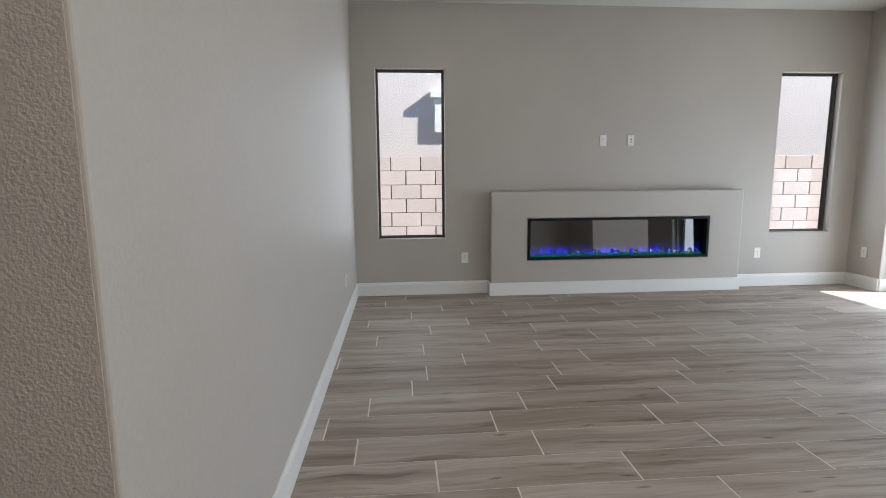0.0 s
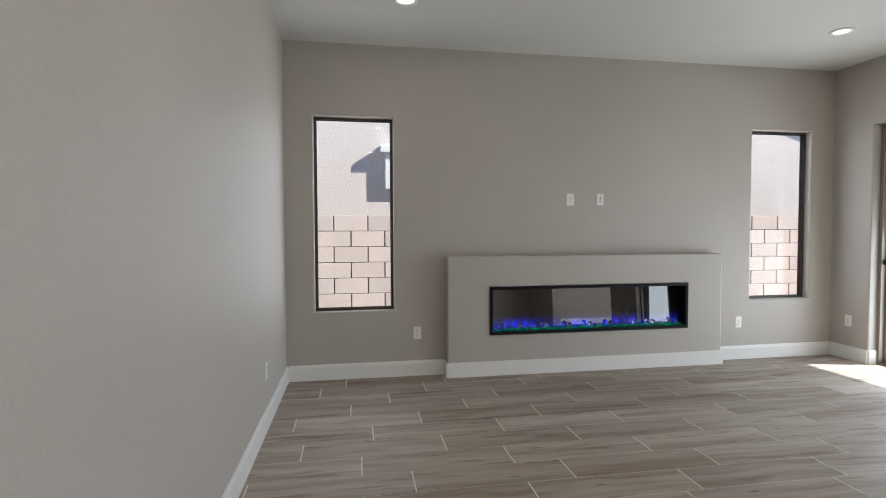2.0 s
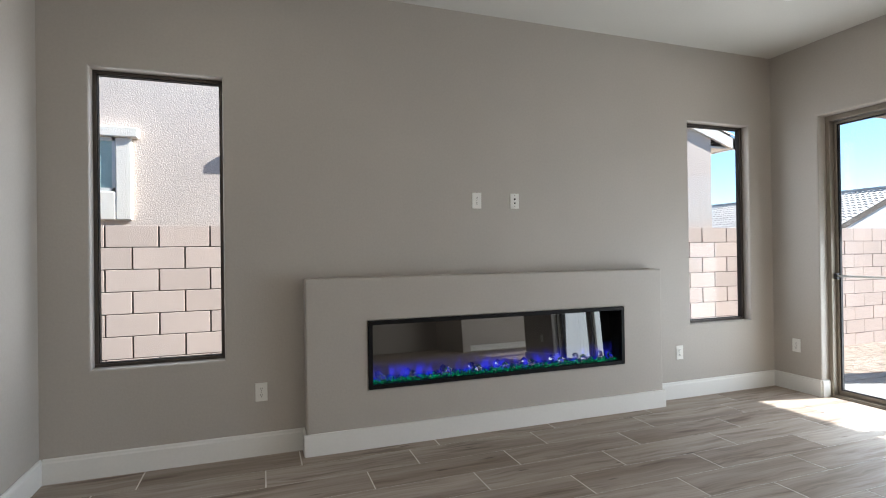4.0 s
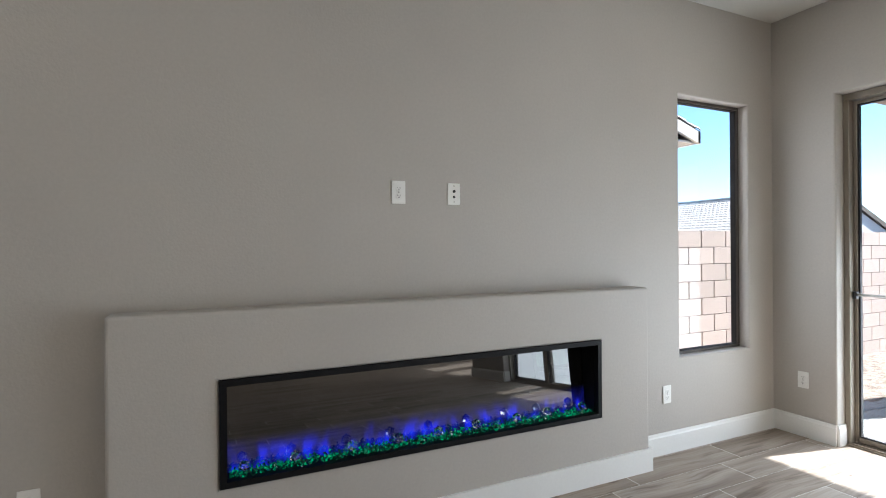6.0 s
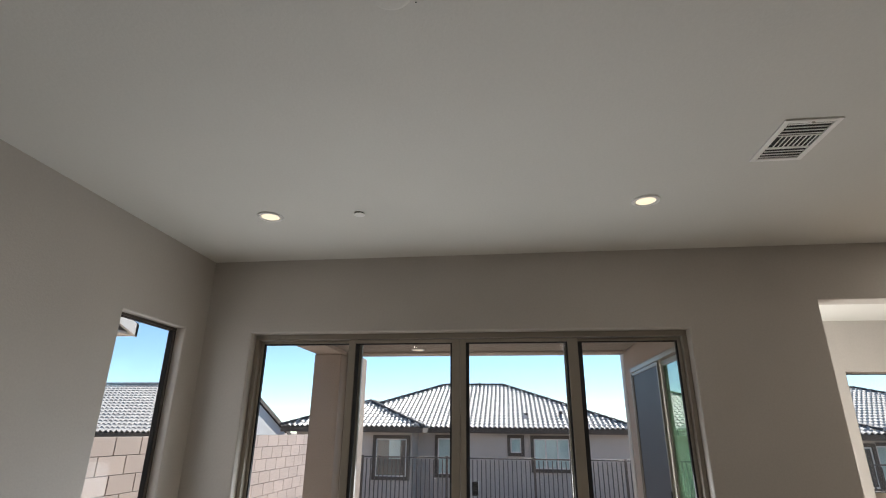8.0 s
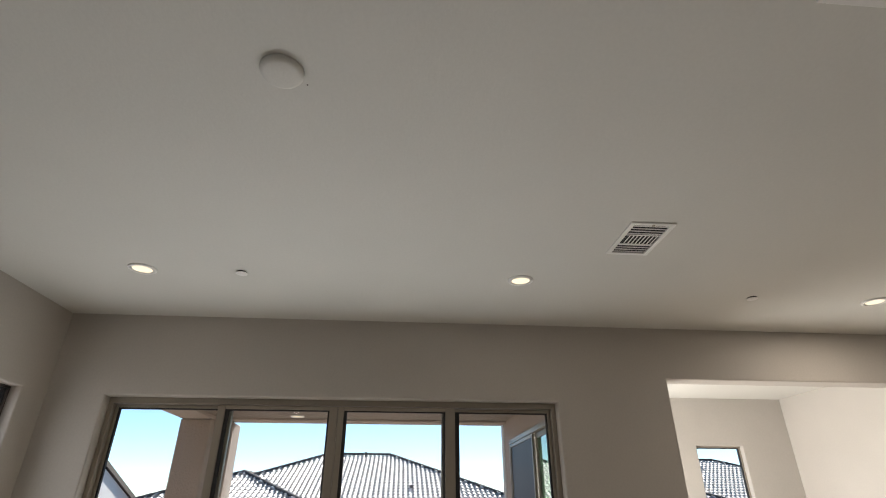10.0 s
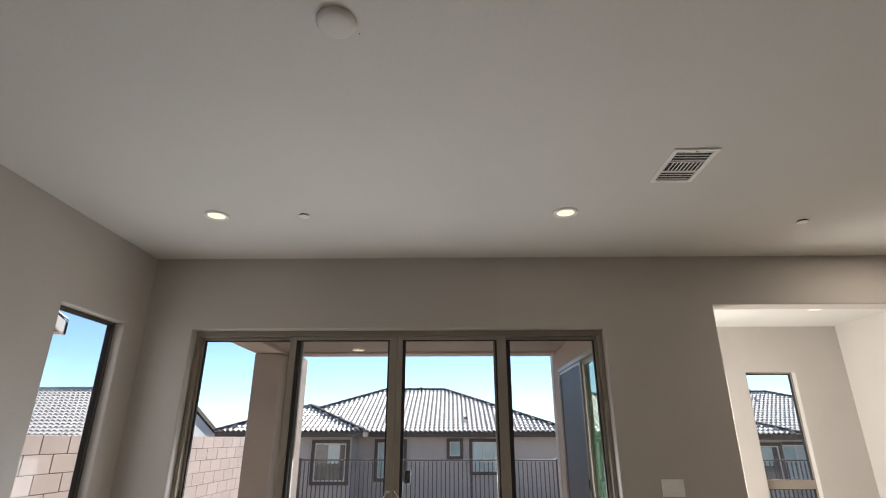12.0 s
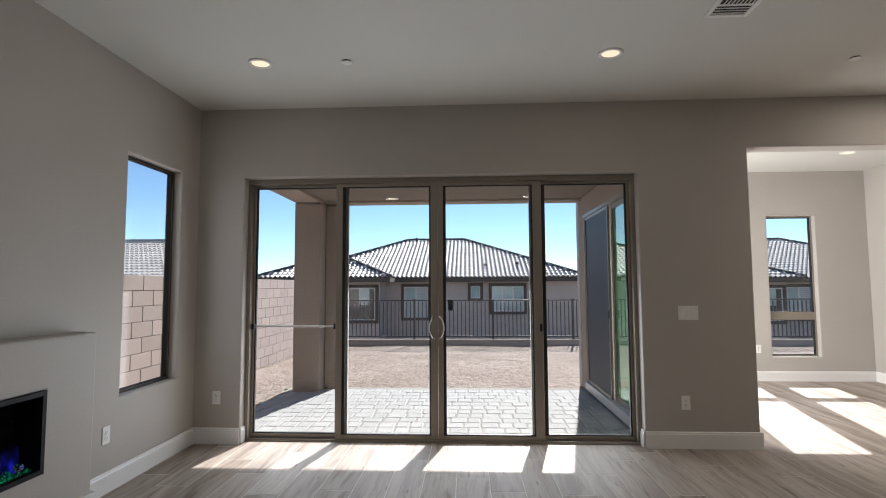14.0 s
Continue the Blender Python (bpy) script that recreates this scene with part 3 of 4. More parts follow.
def patio_door():
    y0, y1, z0, z1 = DOOR
    d = structure("door_1", bmesh.new(), BRONZE, "four-panel sliding glass patio door in taupe aluminium, closed", "door")
    X = E + 0.09
    fr = bmesh.new()
    k = 0.035
    for b in ((y0 + 0.001, y1 - 0.001, z1 - 0.045, z1 - 0.001), (y0 + 0.001, y0 + k, 0.012, z1 - 0.045), (y1 - k, y1 - 0.001, 0.012, z1 - 0.045)):
        box(fr, X, X + 0.105, b[0], b[1], b[2], b[3])
    part("door_frame", rounded(fr, 0.003, 1), BRONZE, d)
    sill = bmesh.new()
    box(sill, X - 0.015, X + 0.12, y0 + 0.001, y1 - 0.001, 0.0, 0.010)
    for x in (X - 0.002, X + 0.045, X + 0.092):
        box(sill, x, x + 0.012, y0 + 0.002, y1 - 0.002, 0.010, 0.020)
    part("sill_track", sill, BRONZE, d, "aluminium sill track")
    panels = [(4.48, y1 - k, 0.05, 0.022, False), (3.641, 4.584, 0.066, 0.058, True), (2.693, 3.639, 0.080, 0.046, True), (y0 + k, 2.80, 0.025, 0.105, False)]
    for i, (ya, yb, right, left, mid) in enumerate(panels):
        x = X + 0.006 if mid else X + 0.052
        p = bmesh.new()
        top, bot = (0.030 if mid else 0.022), (0.036 if mid else 0.032)
        zt = z1 - 0.05
        box(p, x, x + 0.038, yb - left, yb, 0.022, zt)
        box(p, x, x + 0.038, ya, ya + right, 0.022, zt)
        box(p, x, x + 0.038, ya + right, yb - left, zt - top, zt)
        box(p, x, x + 0.038, ya + right, yb - left, 0.022, 0.022 + bot)
        panel = part("door_panel", rounded(p, 0.003, 1), BRONZE, d)
        g = bmesh.new()
        # Left strips are widened in gasket black; the last paints the shaded interlock side.
        for c in ((ya + right, yb - left, zt - top - 0.01, zt - top), (ya + right, yb - left, 0.022 + bot, 0.032 + bot), (ya + right, ya + right + 0.014, 0.032 + bot, zt - top - 0.01), (yb - left - (0.012, 0.026, 0.026, 0.042)[i], yb - left, 0.032 + bot, zt - top - 0.01)):
            box(g, x + 0.010, x + 0.034, *c)
        part("gasket", g, GASKET, panel, "black glazing gasket")
        pane = part("pane", block(x + 0.018, x + 0.023, ya + right + 0.005, yb - left - 0.005, 0.027 + bot, zt - top - 0.005), GLASS, panel)
        pane.visible_shadow = False
        if mid:
            yy = (ya + right - 0.025) if i == 1 else (yb - left + 0.025)
            hb = bmesh.new()
            pts = [(x - 0.002, yy, 0.92)] + [(x - 0.012 - 0.035 * math.sin(math.pi * s / 10), yy + (0.034 * math.sin(math.pi * s / 10)) * (1 if i == 1 else -1), 0.92 + 0.20 * s / 10) for s in range(11)] + [(x - 0.002, yy, 1.12)]
            tube(hb, pts, 0.0055)
            for z in (0.925, 1.115):
                lathe(hb, [(0.0, 0.0), (0.013, 0.0), (0.013, 0.006), (0.0, 0.006)], (x - 0.0005, yy, z), 16, Euler((0, radians(-90), 0)).to_matrix())
            part("handle", hb, CHROME, panel, "satin metal pull handle", smooth=True)
    lk = block(X + 0.05, X + 0.09, 3.505, 3.555, 1.17, 1.27, 0.008, 3)
    part("lock_box", lk, GASKET, d, "black key lock box")
    part("latch", block(X - 0.006, X + 0.006, 2.70, 2.724, 0.985, 1.055, 0.004), GASKET, d, "small black latch")


patio_door()

bar = thing("security_bar", (E + 0.10, 5.37, 1.032), "white metal security bar across a glass door panel", "bar")
bm = bmesh.new()
tube(bm, [(E + 0.118, 5.36, 1.032), (E + 0.118, 5.0, 1.032), (E + 0.118, 4.60, 1.032)], 0.009)
part("rod", bm, BAR_METAL, bar, smooth=True)
for y, n in ((5.362, "bracket"), (4.592, "end_cap")):
    part(n, block(E + 0.10, E + 0.135, y - 0.012, y + 0.012, 1.005, 1.055, 0.003), GASKET, bar, "black plastic bracket")


def nook_door():
    x0, x1, z0, z1 = NOOK_DOOR
    d = structure("door_2", bmesh.new(), BRONZE, "sliding glass door of the dining nook with an insect screen", "door")
    y = NOOK_N + 0.10
    fr = bmesh.new()
    for a, b, c, e in ((x0, x1, z1 - 0.05, z1), (x0, x0 + 0.04, 0.05, z1 - 0.05), (x1 - 0.04, x1, 0.05, z1 - 0.05)):
        box(fr, a + 0.001, b - 0.001, y - 0.06, y + 0.062, c + 0.001, e - 0.001)
    part("door_frame", fr, BRONZE, d)
    part("sill", block(x0 + 0.001, x1 - 0.001, y - 0.06, y + 0.085, -0.055, 0.05, 0.004, 1), BAR_METAL, d, "pale coated aluminium sill")
    m = 6.58
    for a, b, w, mat_in, nm in ((x0 + 0.04, m, 0.05, GREEN_GLASS, "pane"), (m, x1 - 0.04, 0.035, SCREEN, "insect_screen")):
        yy = y - 0.01 if nm == "pane" else y + 0.03
        p = bmesh.new()
        for c in ((a, a + w, 0.06, z1 - 0.055), (b - w, b, 0.06, z1 - 0.055), (a + w, b - w, 0.06, 0.06 + w), (a + w, b - w, z1 - 0.055 - w, z1 - 0.055)):
            box(p, c[0], c[1], yy, yy + 0.025, c[2], c[3])
        panel = part("door_panel", p, BRONZE, d)
        s = part(nm, block(a + w - 0.004, b - w + 0.004, yy + 0.010, yy + 0.014, 0.06 + w - 0.004, z1 - 0.055 - w + 0.004), mat_in, panel, "" if nm == "pane" else "dark blue-grey insect screen")
        if nm == "pane":
            s.visible_shadow = False
    part("pane", block(m, x1 - 0.07, y - 0.035, y - 0.03, 0.08, z1 - 0.08), GLASS, d).visible_shadow = False
    part("latch", block(m + 0.005, m + 0.03, y + 0.056, y + 0.07, 1.0, 1.1, 0.004), GASKET, d, "black latch")


nook_door()


# ---- wall plates ----
def plate_body(name, label, category, wide=0.070, tall=0.115):
    p = thing(name, (0, 0, 0), label, category, "wall plates")
    bm = block(-wide / 2, wide / 2, -0.006, -0.0005, -tall / 2, tall / 2, 0.0035, 3)
    part("cover_plate", bm, PLATE, p)
    return p


def outlet():
    p = plate_body("power_outlet", "white duplex power outlet on the greige wall", "outlet", 0.074, 0.118)
    for s in (-1, 1):
        bm = bmesh.new()
        lathe(bm, [(0.0, 0.0), (0.0165, 0.0), (0.0165, 0.0022), (0.015, 0.003), (0.0, 0.003)], (0, -0.0055, s * 0.0195), 24, Euler((radians(90), 0, 0)).to_matrix())
        r = part("receptacle", bm, PLATE, p)
        for x, h in ((-0.0062, 0.0085), (0.0062, 0.0068)):
            part("slot", block(x - 0.0011, x + 0.0011, -0.0091, -0.0084, s * 0.0195 + 0.003 - h / 2, s * 0.0195 + 0.003 + h / 2), PLATE_DARK, r, "dark slot")
        bm = bmesh.new()
        lathe(bm, [(0.0, 0.0), (0.0027, 0.0), (0.0027, 0.0006), (0.0, 0.0006)], (0, -0.0085, s * 0.0195 - 0.0075), 12, Euler((radians(90), 0, 0)).to_matrix())
        part("slot", bm, PLATE_DARK, r, "dark slot")
    bm = bmesh.new()
    lathe(bm, [(0.0, 0.0), (0.003, 0.0), (0.003, 0.0012), (0.0, 0.0016)], (0, -0.0058, 0), 12, Euler((radians(90), 0, 0)).to_matrix())
    part("screw", bm, CHROME, p)
    return p


first_outlet = outlet()
ON_N, ON_E, ON_W = 0, -90, 90
places = [(pose(1.998, N, 1.660)), pose(0.481, N, 0.402), pose(3.877, N, 0.390), pose(E, 5.635, 0.405, 0, 0, ON_E), pose(E, 1.505, 0.385, 0, 0, ON_E), pose(W, 4.756, 0.397, 0, 0, ON_W), pose(W, 1.700, 0.315, 0, 0, ON_W), pose(NOOK_E, -0.83, 0.46, 0, 0, ON_E)]
first_outlet.matrix_basis = places[0]
for m in places[1:]:
    copy_thing(first_outlet, m)

cable = plate_body("cable_plate", "white media wall plate with two dark sockets above the fireplace", "wall plate", 0.072, 0.115)
for z, r in ((0.014, 0.008), (-0.016, 0.0065)):
    bm = bmesh.new()
    lathe(bm, [(0.0, 0.0), (r, 0.0), (r, 0.004), (r * 0.7, 0.006), (0.0, 0.006)], (0, -0.0055, z), 18, Euler((radians(90), 0, 0)).to_matrix())
    part("socket", bm, PLATE_DARK, cable, "dark round socket")
for z in (0.042, -0.042):
    bm = bmesh.new()
    lathe(bm, [(0.0, 0.0), (0.003, 0.0), (0.003, 0.0012), (0.0, 0.0016)], (0, -0.0058, z), 12, Euler((radians(90), 0, 0)).to_matrix())
    part("screw", bm, CHROME, cable)
cable.matrix_basis = pose(2.311, N, 1.662)

switch = plate_body("light_switch", "white three-rocker light switch on the greige wall", "switch", 0.172, 0.122)
for x in (-0.047, 0.0, 0.047):
    bm = block(x - 0.0165, x + 0.0165, -0.0105, -0.0052, -0.033, 0.033, 0.0015)
    for v in bm.verts:
        if v.co.z > 0 and v.co.y < -0.008:
            v.co.y += 0.0032
    part("rocker", bm, PLATE, switch)
switch.matrix_basis = pose(E, 1.457, 1.152, 0, 0, ON_E)


# ---- ceiling fittings ----
def downlight():
    d = thing("downlight", (0, 0, 0), "round white recessed ceiling downlight, lit warm", "light", "recessed downlights")
    bm = bmesh.new()
    lathe(bm, [(0.062, -0.003), (0.066, -0.010), (0.078, -0.011), (0.087, -0.007), (0.089, -0.0005), (0.062, -0.0005), (0.062, -0.003)], segments=40)
    part("trim_ring", bm, TRIM_PAINT, d, "white trim ring", smooth=True)
    bm = bmesh.new()
    lathe(bm, [(0.0, -0.006), (0.05, -0.005), (0.0635, -0.0035), (0.0635, -0.001), (0.0, -0.001)], segments=32)
    part("lens", bm, LAMP_LENS, d, "glowing warm lens", smooth=True)
    return d


def lamp_under(x, y, z, power):
    l = new("downlight_light", bpy.data.lights.new("downlight_light", "AREA"))
    l.data.shape, l.data.size, l.data.energy, l.data.color = "DISK", 0.12, power, (1.0, 0.88, 0.745)
    l.matrix_world = pose(x, y, z - 0.013)


# Room cans south of y = 0 are added unseen, except the 4.20 one.
CANS = [(4.025, 4.885, H), (4.015, 2.335, H), (0.295, 4.890, H), (0.295, 2.335, H), (4.20, -0.47, H), (0.295, -0.3, H), (4.10, -2.6, H), (0.295, -2.6, H), (7.05, -1.45, H + 0.004)]
can = downlight()
can.matrix_basis = pose(*CANS[0])
for c in CANS[1:]:
    copy_thing(can, pose(*c))
# Those rear cans shine far stronger, as fill for unseen light from the south.
for c in CANS:
    lamp_under(*c, CAN if c[1] > 1.0 or c[0] > E else REAR_FILL)


def sprinkler():
    s = thing("sprinkler_cover", (0, 0, 0), "small white round fire sprinkler cover on the ceiling", "sprinkler", "sprinkler covers")
    bm = bmesh.new()
    lathe(bm, [(0.0, -0.013), (0.036, -0.013), (0.0395, -0.011), (0.0395, -0.009), (0.0, -0.009)], segments=32)
    part("cover_disc", bm, TRIM_PAINT, s, smooth=False)
    # A dark solid disc paints the shade between cover and ceiling.
    bm = bmesh.new()
    lathe(bm, [(0.0, -0.0088), (0.033, -0.0088), (0.033, -0.0003), (0.0, -0.0003)], segments=24)
    part("gap_shade", bm, PLATE_DARK, s, "dark disc in place of the shaded gap")
    return s


sp = sprinkler()
sp.matrix_basis = pose(4.035, 4.242, H)
copy_thing(sp, pose(4.20, 0.52, H))

cover = thing("ceiling_cover", (2.175, 3.61, H), "round white blank cover plate on the ceiling", "cover plate")
bm = bmesh.new()
lathe(bm, [(0.0, -0.024), (0.060, -0.024), (0.072, -0.020), (0.078, -0.011), (0.079, -0.0005), (0.0, -0.0005)], (2.175, 3.61, H), 48)
part("dome", bm, CEILING_PAINT, cover, smooth=True)
bm = bmesh.new()
lathe(bm, [(0.0, -0.003), (0.003, -0.002), (0.003, -0.0003), (0.0, -0.0003)], (2.24, 3.53, H), 12)
part("screw", bm, PLATE_DARK, cover, "small dark screw")


def register(x, y, turn):
    """Ceiling air register: frame, damper blades in three fields."""
    v = thing("ceiling_vent", (0, 0, 0), "white louvred air vent in the ceiling", "vent", "ceiling vents")
    L, Wd = 0.40, 0.262
    fr = bmesh.new()
    l, w = L / 2, Wd / 2
    b = 0.028
    for c in ((-l, l, -w, -w + b), (-l, l, w - b, w), (-l, -l + b, -w + b, w - b), (l - b, l, -w + b, w - b)):
        box(fr, c[0], c[1], c[2], c[3], -0.009, -0.0005)
    part("vent_frame", rounded(fr, 0.003, 2), TRIM_PAINT, v)
    # No real opening: a black plate paints the darkness behind the louvres.
    part("duct", block(-l + b, l - b, -w + b, w - b, -0.0018, -0.0008), GASKET, v, "black plate in place of the shaded duct")
    third = (L - 2 * b) / 3
    for f in range(3):
        a = -l + b + f * third
        if f == 1:
            for k in range(8):
                yy = -w + b + 0.012 + k * (Wd - 2 * b - 0.02) / 8
                bm = block(a + 0.004, a + third - 0.004, yy, yy + 0.0075, -0.0075, -0.0045, 0.001, 1)
                part("louvre", bm, TRIM_PAINT, v)
        else:
            for k in range(4):
                xx = a + 0.006 + k * third / 4
                bm = block(xx, xx + 0.0085, -w + b + 0.003, w - b - 0.003, -0.0078, -0.0046, 0.001, 1)
                part("louvre", bm, TRIM_PAINT, v)
    part("divider", block(-l + b + third - 0.004, -l + b + third + 0.004, -w + b, w - b, -0.0085, -0.004), TRIM_PAINT, v)
    part("divider", block(-l + b + 2 * third - 0.004, -l + b + 2 * third + 0.004, -w + b, w - b, -0.0085, -0.004), TRIM_PAINT, v)
    part("damper_lever", block(-l + 0.012, -l + 0.02, -0.006, 0.006, -0.016, -0.008), CHROME, v, "small metal damper lever")
    v.matrix_basis = pose(x, y, H, 0, 0, turn)
    return v


vent = register(3.345, 1.768, 0)
copy_thing(vent, pose(1.55, 1.76, H))


# ---- patio and yard ----
GROUND = -0.07
bm = bmesh.new()
rnd = random.Random(11)
gx = [-400, -60, -12] + [4.0 + 0.25 * i for i in range(48)] + [17, 22, 40, 90, 400]
gy = [-400, -60, -14] + [-8 + 0.3 * i for i in range(52)] + [9, 14, 30, 90, 400]


def yard_level(x):
    """The yard drains gently from the patio's edge to the curb wall."""
    return GROUND - 0.03 - 0.0285 * max(0.0, x - 8.04)


def soil_height(x, y):
    """Uneven bare soil in the yard, lower under the house and patio."""
    if x < 7.9 and -14 < y < 5.95:
        return GROUND - 0.25
    if 5.9 < y < 7.4 and x < 8.4:
        return GROUND - 0.05 + 0.015 * noise.noise((x * 2.0, y * 2.0, 1))
    if x < 15.35 and -8 < y < 7.4 and x > 5:
        rough = min(1.0, max(0.1, x - 8.0))
        return yard_level(x) + rough * (0.03 * noise.noise((x * 0.9, y * 0.9, 0)) + 0.02 * noise.noise((x * 3.1, y * 3.1, 4)))
    return GROUND - 0.90 if x > 15.3 else GROUND - 0.05


grid = [[bm.verts.new((x, y, soil_height(x, y))) for y in gy] for x in gx]
for i in range(len(gx) - 1):
    for j in range(len(gy) - 1):
        bm.faces.new((grid[i][j], grid[i + 1][j], grid[i + 1][j + 1], grid[i][j + 1]))
structure("ground", bm, EARTH, "bare gravelly tan desert soil of the yard", "ground")

# stones strewn over the soil
bm = bmesh.new()
for i in range(2500):
    x, y = rnd.uniform(8.1, 15.0), rnd.uniform(-6, 7.2)
    r = rnd.choice((0.005, 0.006, 0.008, 0.011)) * rnd.uniform(0.7, 1.2)
    c = Vector((x, y, yard_level(x) + 0.003 + 0.03 * noise.noise((x * 0.9, y * 0.9, 0)) + r * 0.2))
    vs = [bm.verts.new(c + r * Vector(d) * rnd.uniform(0.7, 1.2)) for d in ((1, 0, 0), (-1, 0, 0), (0, 1, 0), (0, -1, 0), (0, 0, 0.7), (0, 0, -0.7))]
    for a in ((0, 2, 4), (2, 1, 4), (1, 3, 4), (3, 0, 4), (2, 0, 5), (1, 2, 5), (3, 1, 5), (0, 3, 5)):
        bm.faces.new([vs[k] for k in a])
STONE = surface("tan_stone", (0.42, 0.33, 0.27), 0.95, grain=0.1, islands=0.4)
gravel = new("gravel", data_of("gravel", bm, STONE))
tagged(gravel, "scattered tan stones and clods on the yard's bare soil", "gravel", kind="stuff")

# patio cover: column, beams, soffit
PX0, PX1, PY0, PY1 = 7.68, 8.16, 5.49, 5.87
col = thing("patio_column", ((PX0 + PX1) / 2, (PY0 + PY1) / 2, -0.1), "square tan stucco patio column standing on the pavers", "column")
part("shaft", block(PX0, PX1, PY0, PY1, -0.14, 2.61, 0.02, 3), STUCCO_TAN, col)
part("pilaster", block(7.95, 8.3, 5.30, 5.488, -0.14, 2.61, 0.015, 2), STUCCO_TAN, col)
structure("patio_beam_north", block(E + 0.21, PX1, PY0, PY1, 2.612, 2.90, 0.012), STUCCO_TAN, "tan stucco beam of the patio cover", "beam")
structure("patio_beam_east", block(7.9, PX1, NOOK_N + 0.17, PY0 - 0.002, 2.63, 2.90, 0.012), STUCCO_TAN, "tan stucco beam of the patio cover", "beam")
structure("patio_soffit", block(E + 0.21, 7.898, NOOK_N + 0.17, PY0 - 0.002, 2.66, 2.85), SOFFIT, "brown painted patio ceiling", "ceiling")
structure("patio_roof", block(E + 0.2, PX1 + 0.02, NOOK_N + 0.162, PY1 + 0.02, 2.905, 3.1), STUCCO_TAN, "roof of the patio cover", "roof")
for p in ((7.72, 4.45), (7.72, 2.47)):
    copy_thing(can, pose(p[0], p[1], 2.66))

def fall(x):
    """The pavers fall a little from the door to the yard."""
    return -0.012 * (x - E)


bm = block(E + 0.201, 8.04, NOOK_N + 0.152, 6.0, -0.2, -0.0575)
for v in bm.verts:
    v.co.z += fall(v.co.x)
slab = structure("patio", bm, JOINT_SAND, "patio of pale grey concrete pavers with dark sand joints", "pavement")
paver_meshes = []
for length in (0.225, 0.185, 0.15):
    bm = block(-length / 2 + 0.0035, length / 2 - 0.0035, -0.1, 0.1, -0.05, 0.0, 0.016, 2)
    paver_meshes.append((length, data_of("paver", bm, PAVER)))
rnd = random.Random(5)
x = E + 0.30
while x < 7.97:
    y = NOOK_N + 0.17 + rnd.uniform(0, 0.05)
    while y < 5.9:
        length, me = rnd.choice(paver_meshes)
        ob = piece("paver", me, slab, (x, y + length / 2, -0.05 + fall(x) + rnd.uniform(-0.003, 0.002)), math.pi / 2)
        y += length
    x += 0.206


# ---- block wall on the north side ----
BW, BW_TOP, COURSE = 7.30, 1.545, 0.187
bwall = structure("block_wall", block(-3.1, 15.41, BW + 0.018, BW + 0.19, -0.6, BW_TOP - 0.004), MORTAR, "pinkish tan concrete block wall with dark recessed joints", "wall")
block_me = data_of("block", block(0.0075, 0.3925, 0.0, 0.024, 0.004, COURSE - 0.004, 0.0018, 1), BLOCK)
rest = bmesh.new()
for c in range(11):
    z = BW_TOP - (c + 1) * COURSE
    x = -3.134 + (0.2 if c % 2 else 0.0)
    while x < 15.05:
        if x < 8.4:
            piece("block", block_me, bwall, (x, BW, z))
        else:
            box(rest, x + 0.0065, x + 0.3935, BW + 0.006, BW + 0.022, z + 0.004, z + COURSE - 0.004)
        x += 0.4
part("blocks", rest, BLOCK_REST, bwall, kind="stuff")

# ---- curb and fence on the east side ----
CX = 15.2
structure("curb_wall", block(CX, CX + 0.2, -22, BW, -1.1, -0.135, 0.01), CURB, "low tan concrete curb wall under the fence", "wall")
RAIL0 = -0.135
fence = thing("fence", (CX + 0.1, 0.4, RAIL0), "dark bronze metal picket fence on the curb wall", "fence")
post_me = data_of("post", block(-0.03, 0.03, -0.03, 0.03, 0.0, 1.13, 0.004, 1), FENCE_METAL)
cap_me = data_of("post_cap", block(-0.036, 0.036, -0.036, 0.036, 1.13, 1.15, 0.004, 1), FENCE_METAL)
picket_me = data_of("picket", block(-0.0125, 0.0125, -0.0125, 0.0125, 0.075, 1.07), FENCE_METAL)
for k in range(-10, 4):
    y = 0.41 + 2.262 * k
    if y < 7.2:
        piece("post", post_me, fence, (CX + 0.1, y, RAIL0))
        piece("post_cap", cap_me, fence, (CX + 0.1, y, RAIL0))
        for i in range(1, 20):
            if y + 0.1131 * i < 7.25:
                piece("picket", picket_me, fence, (CX + 0.1, y + 0.1131 * i, RAIL0))
for z in (RAIL0 + 0.06, RAIL0 + 1.09):
    part("rail", block(CX + 0.08, CX + 0.12, -21.6, 7.25, z, z + 0.035, 0.003, 1), FENCE_METAL, fence)


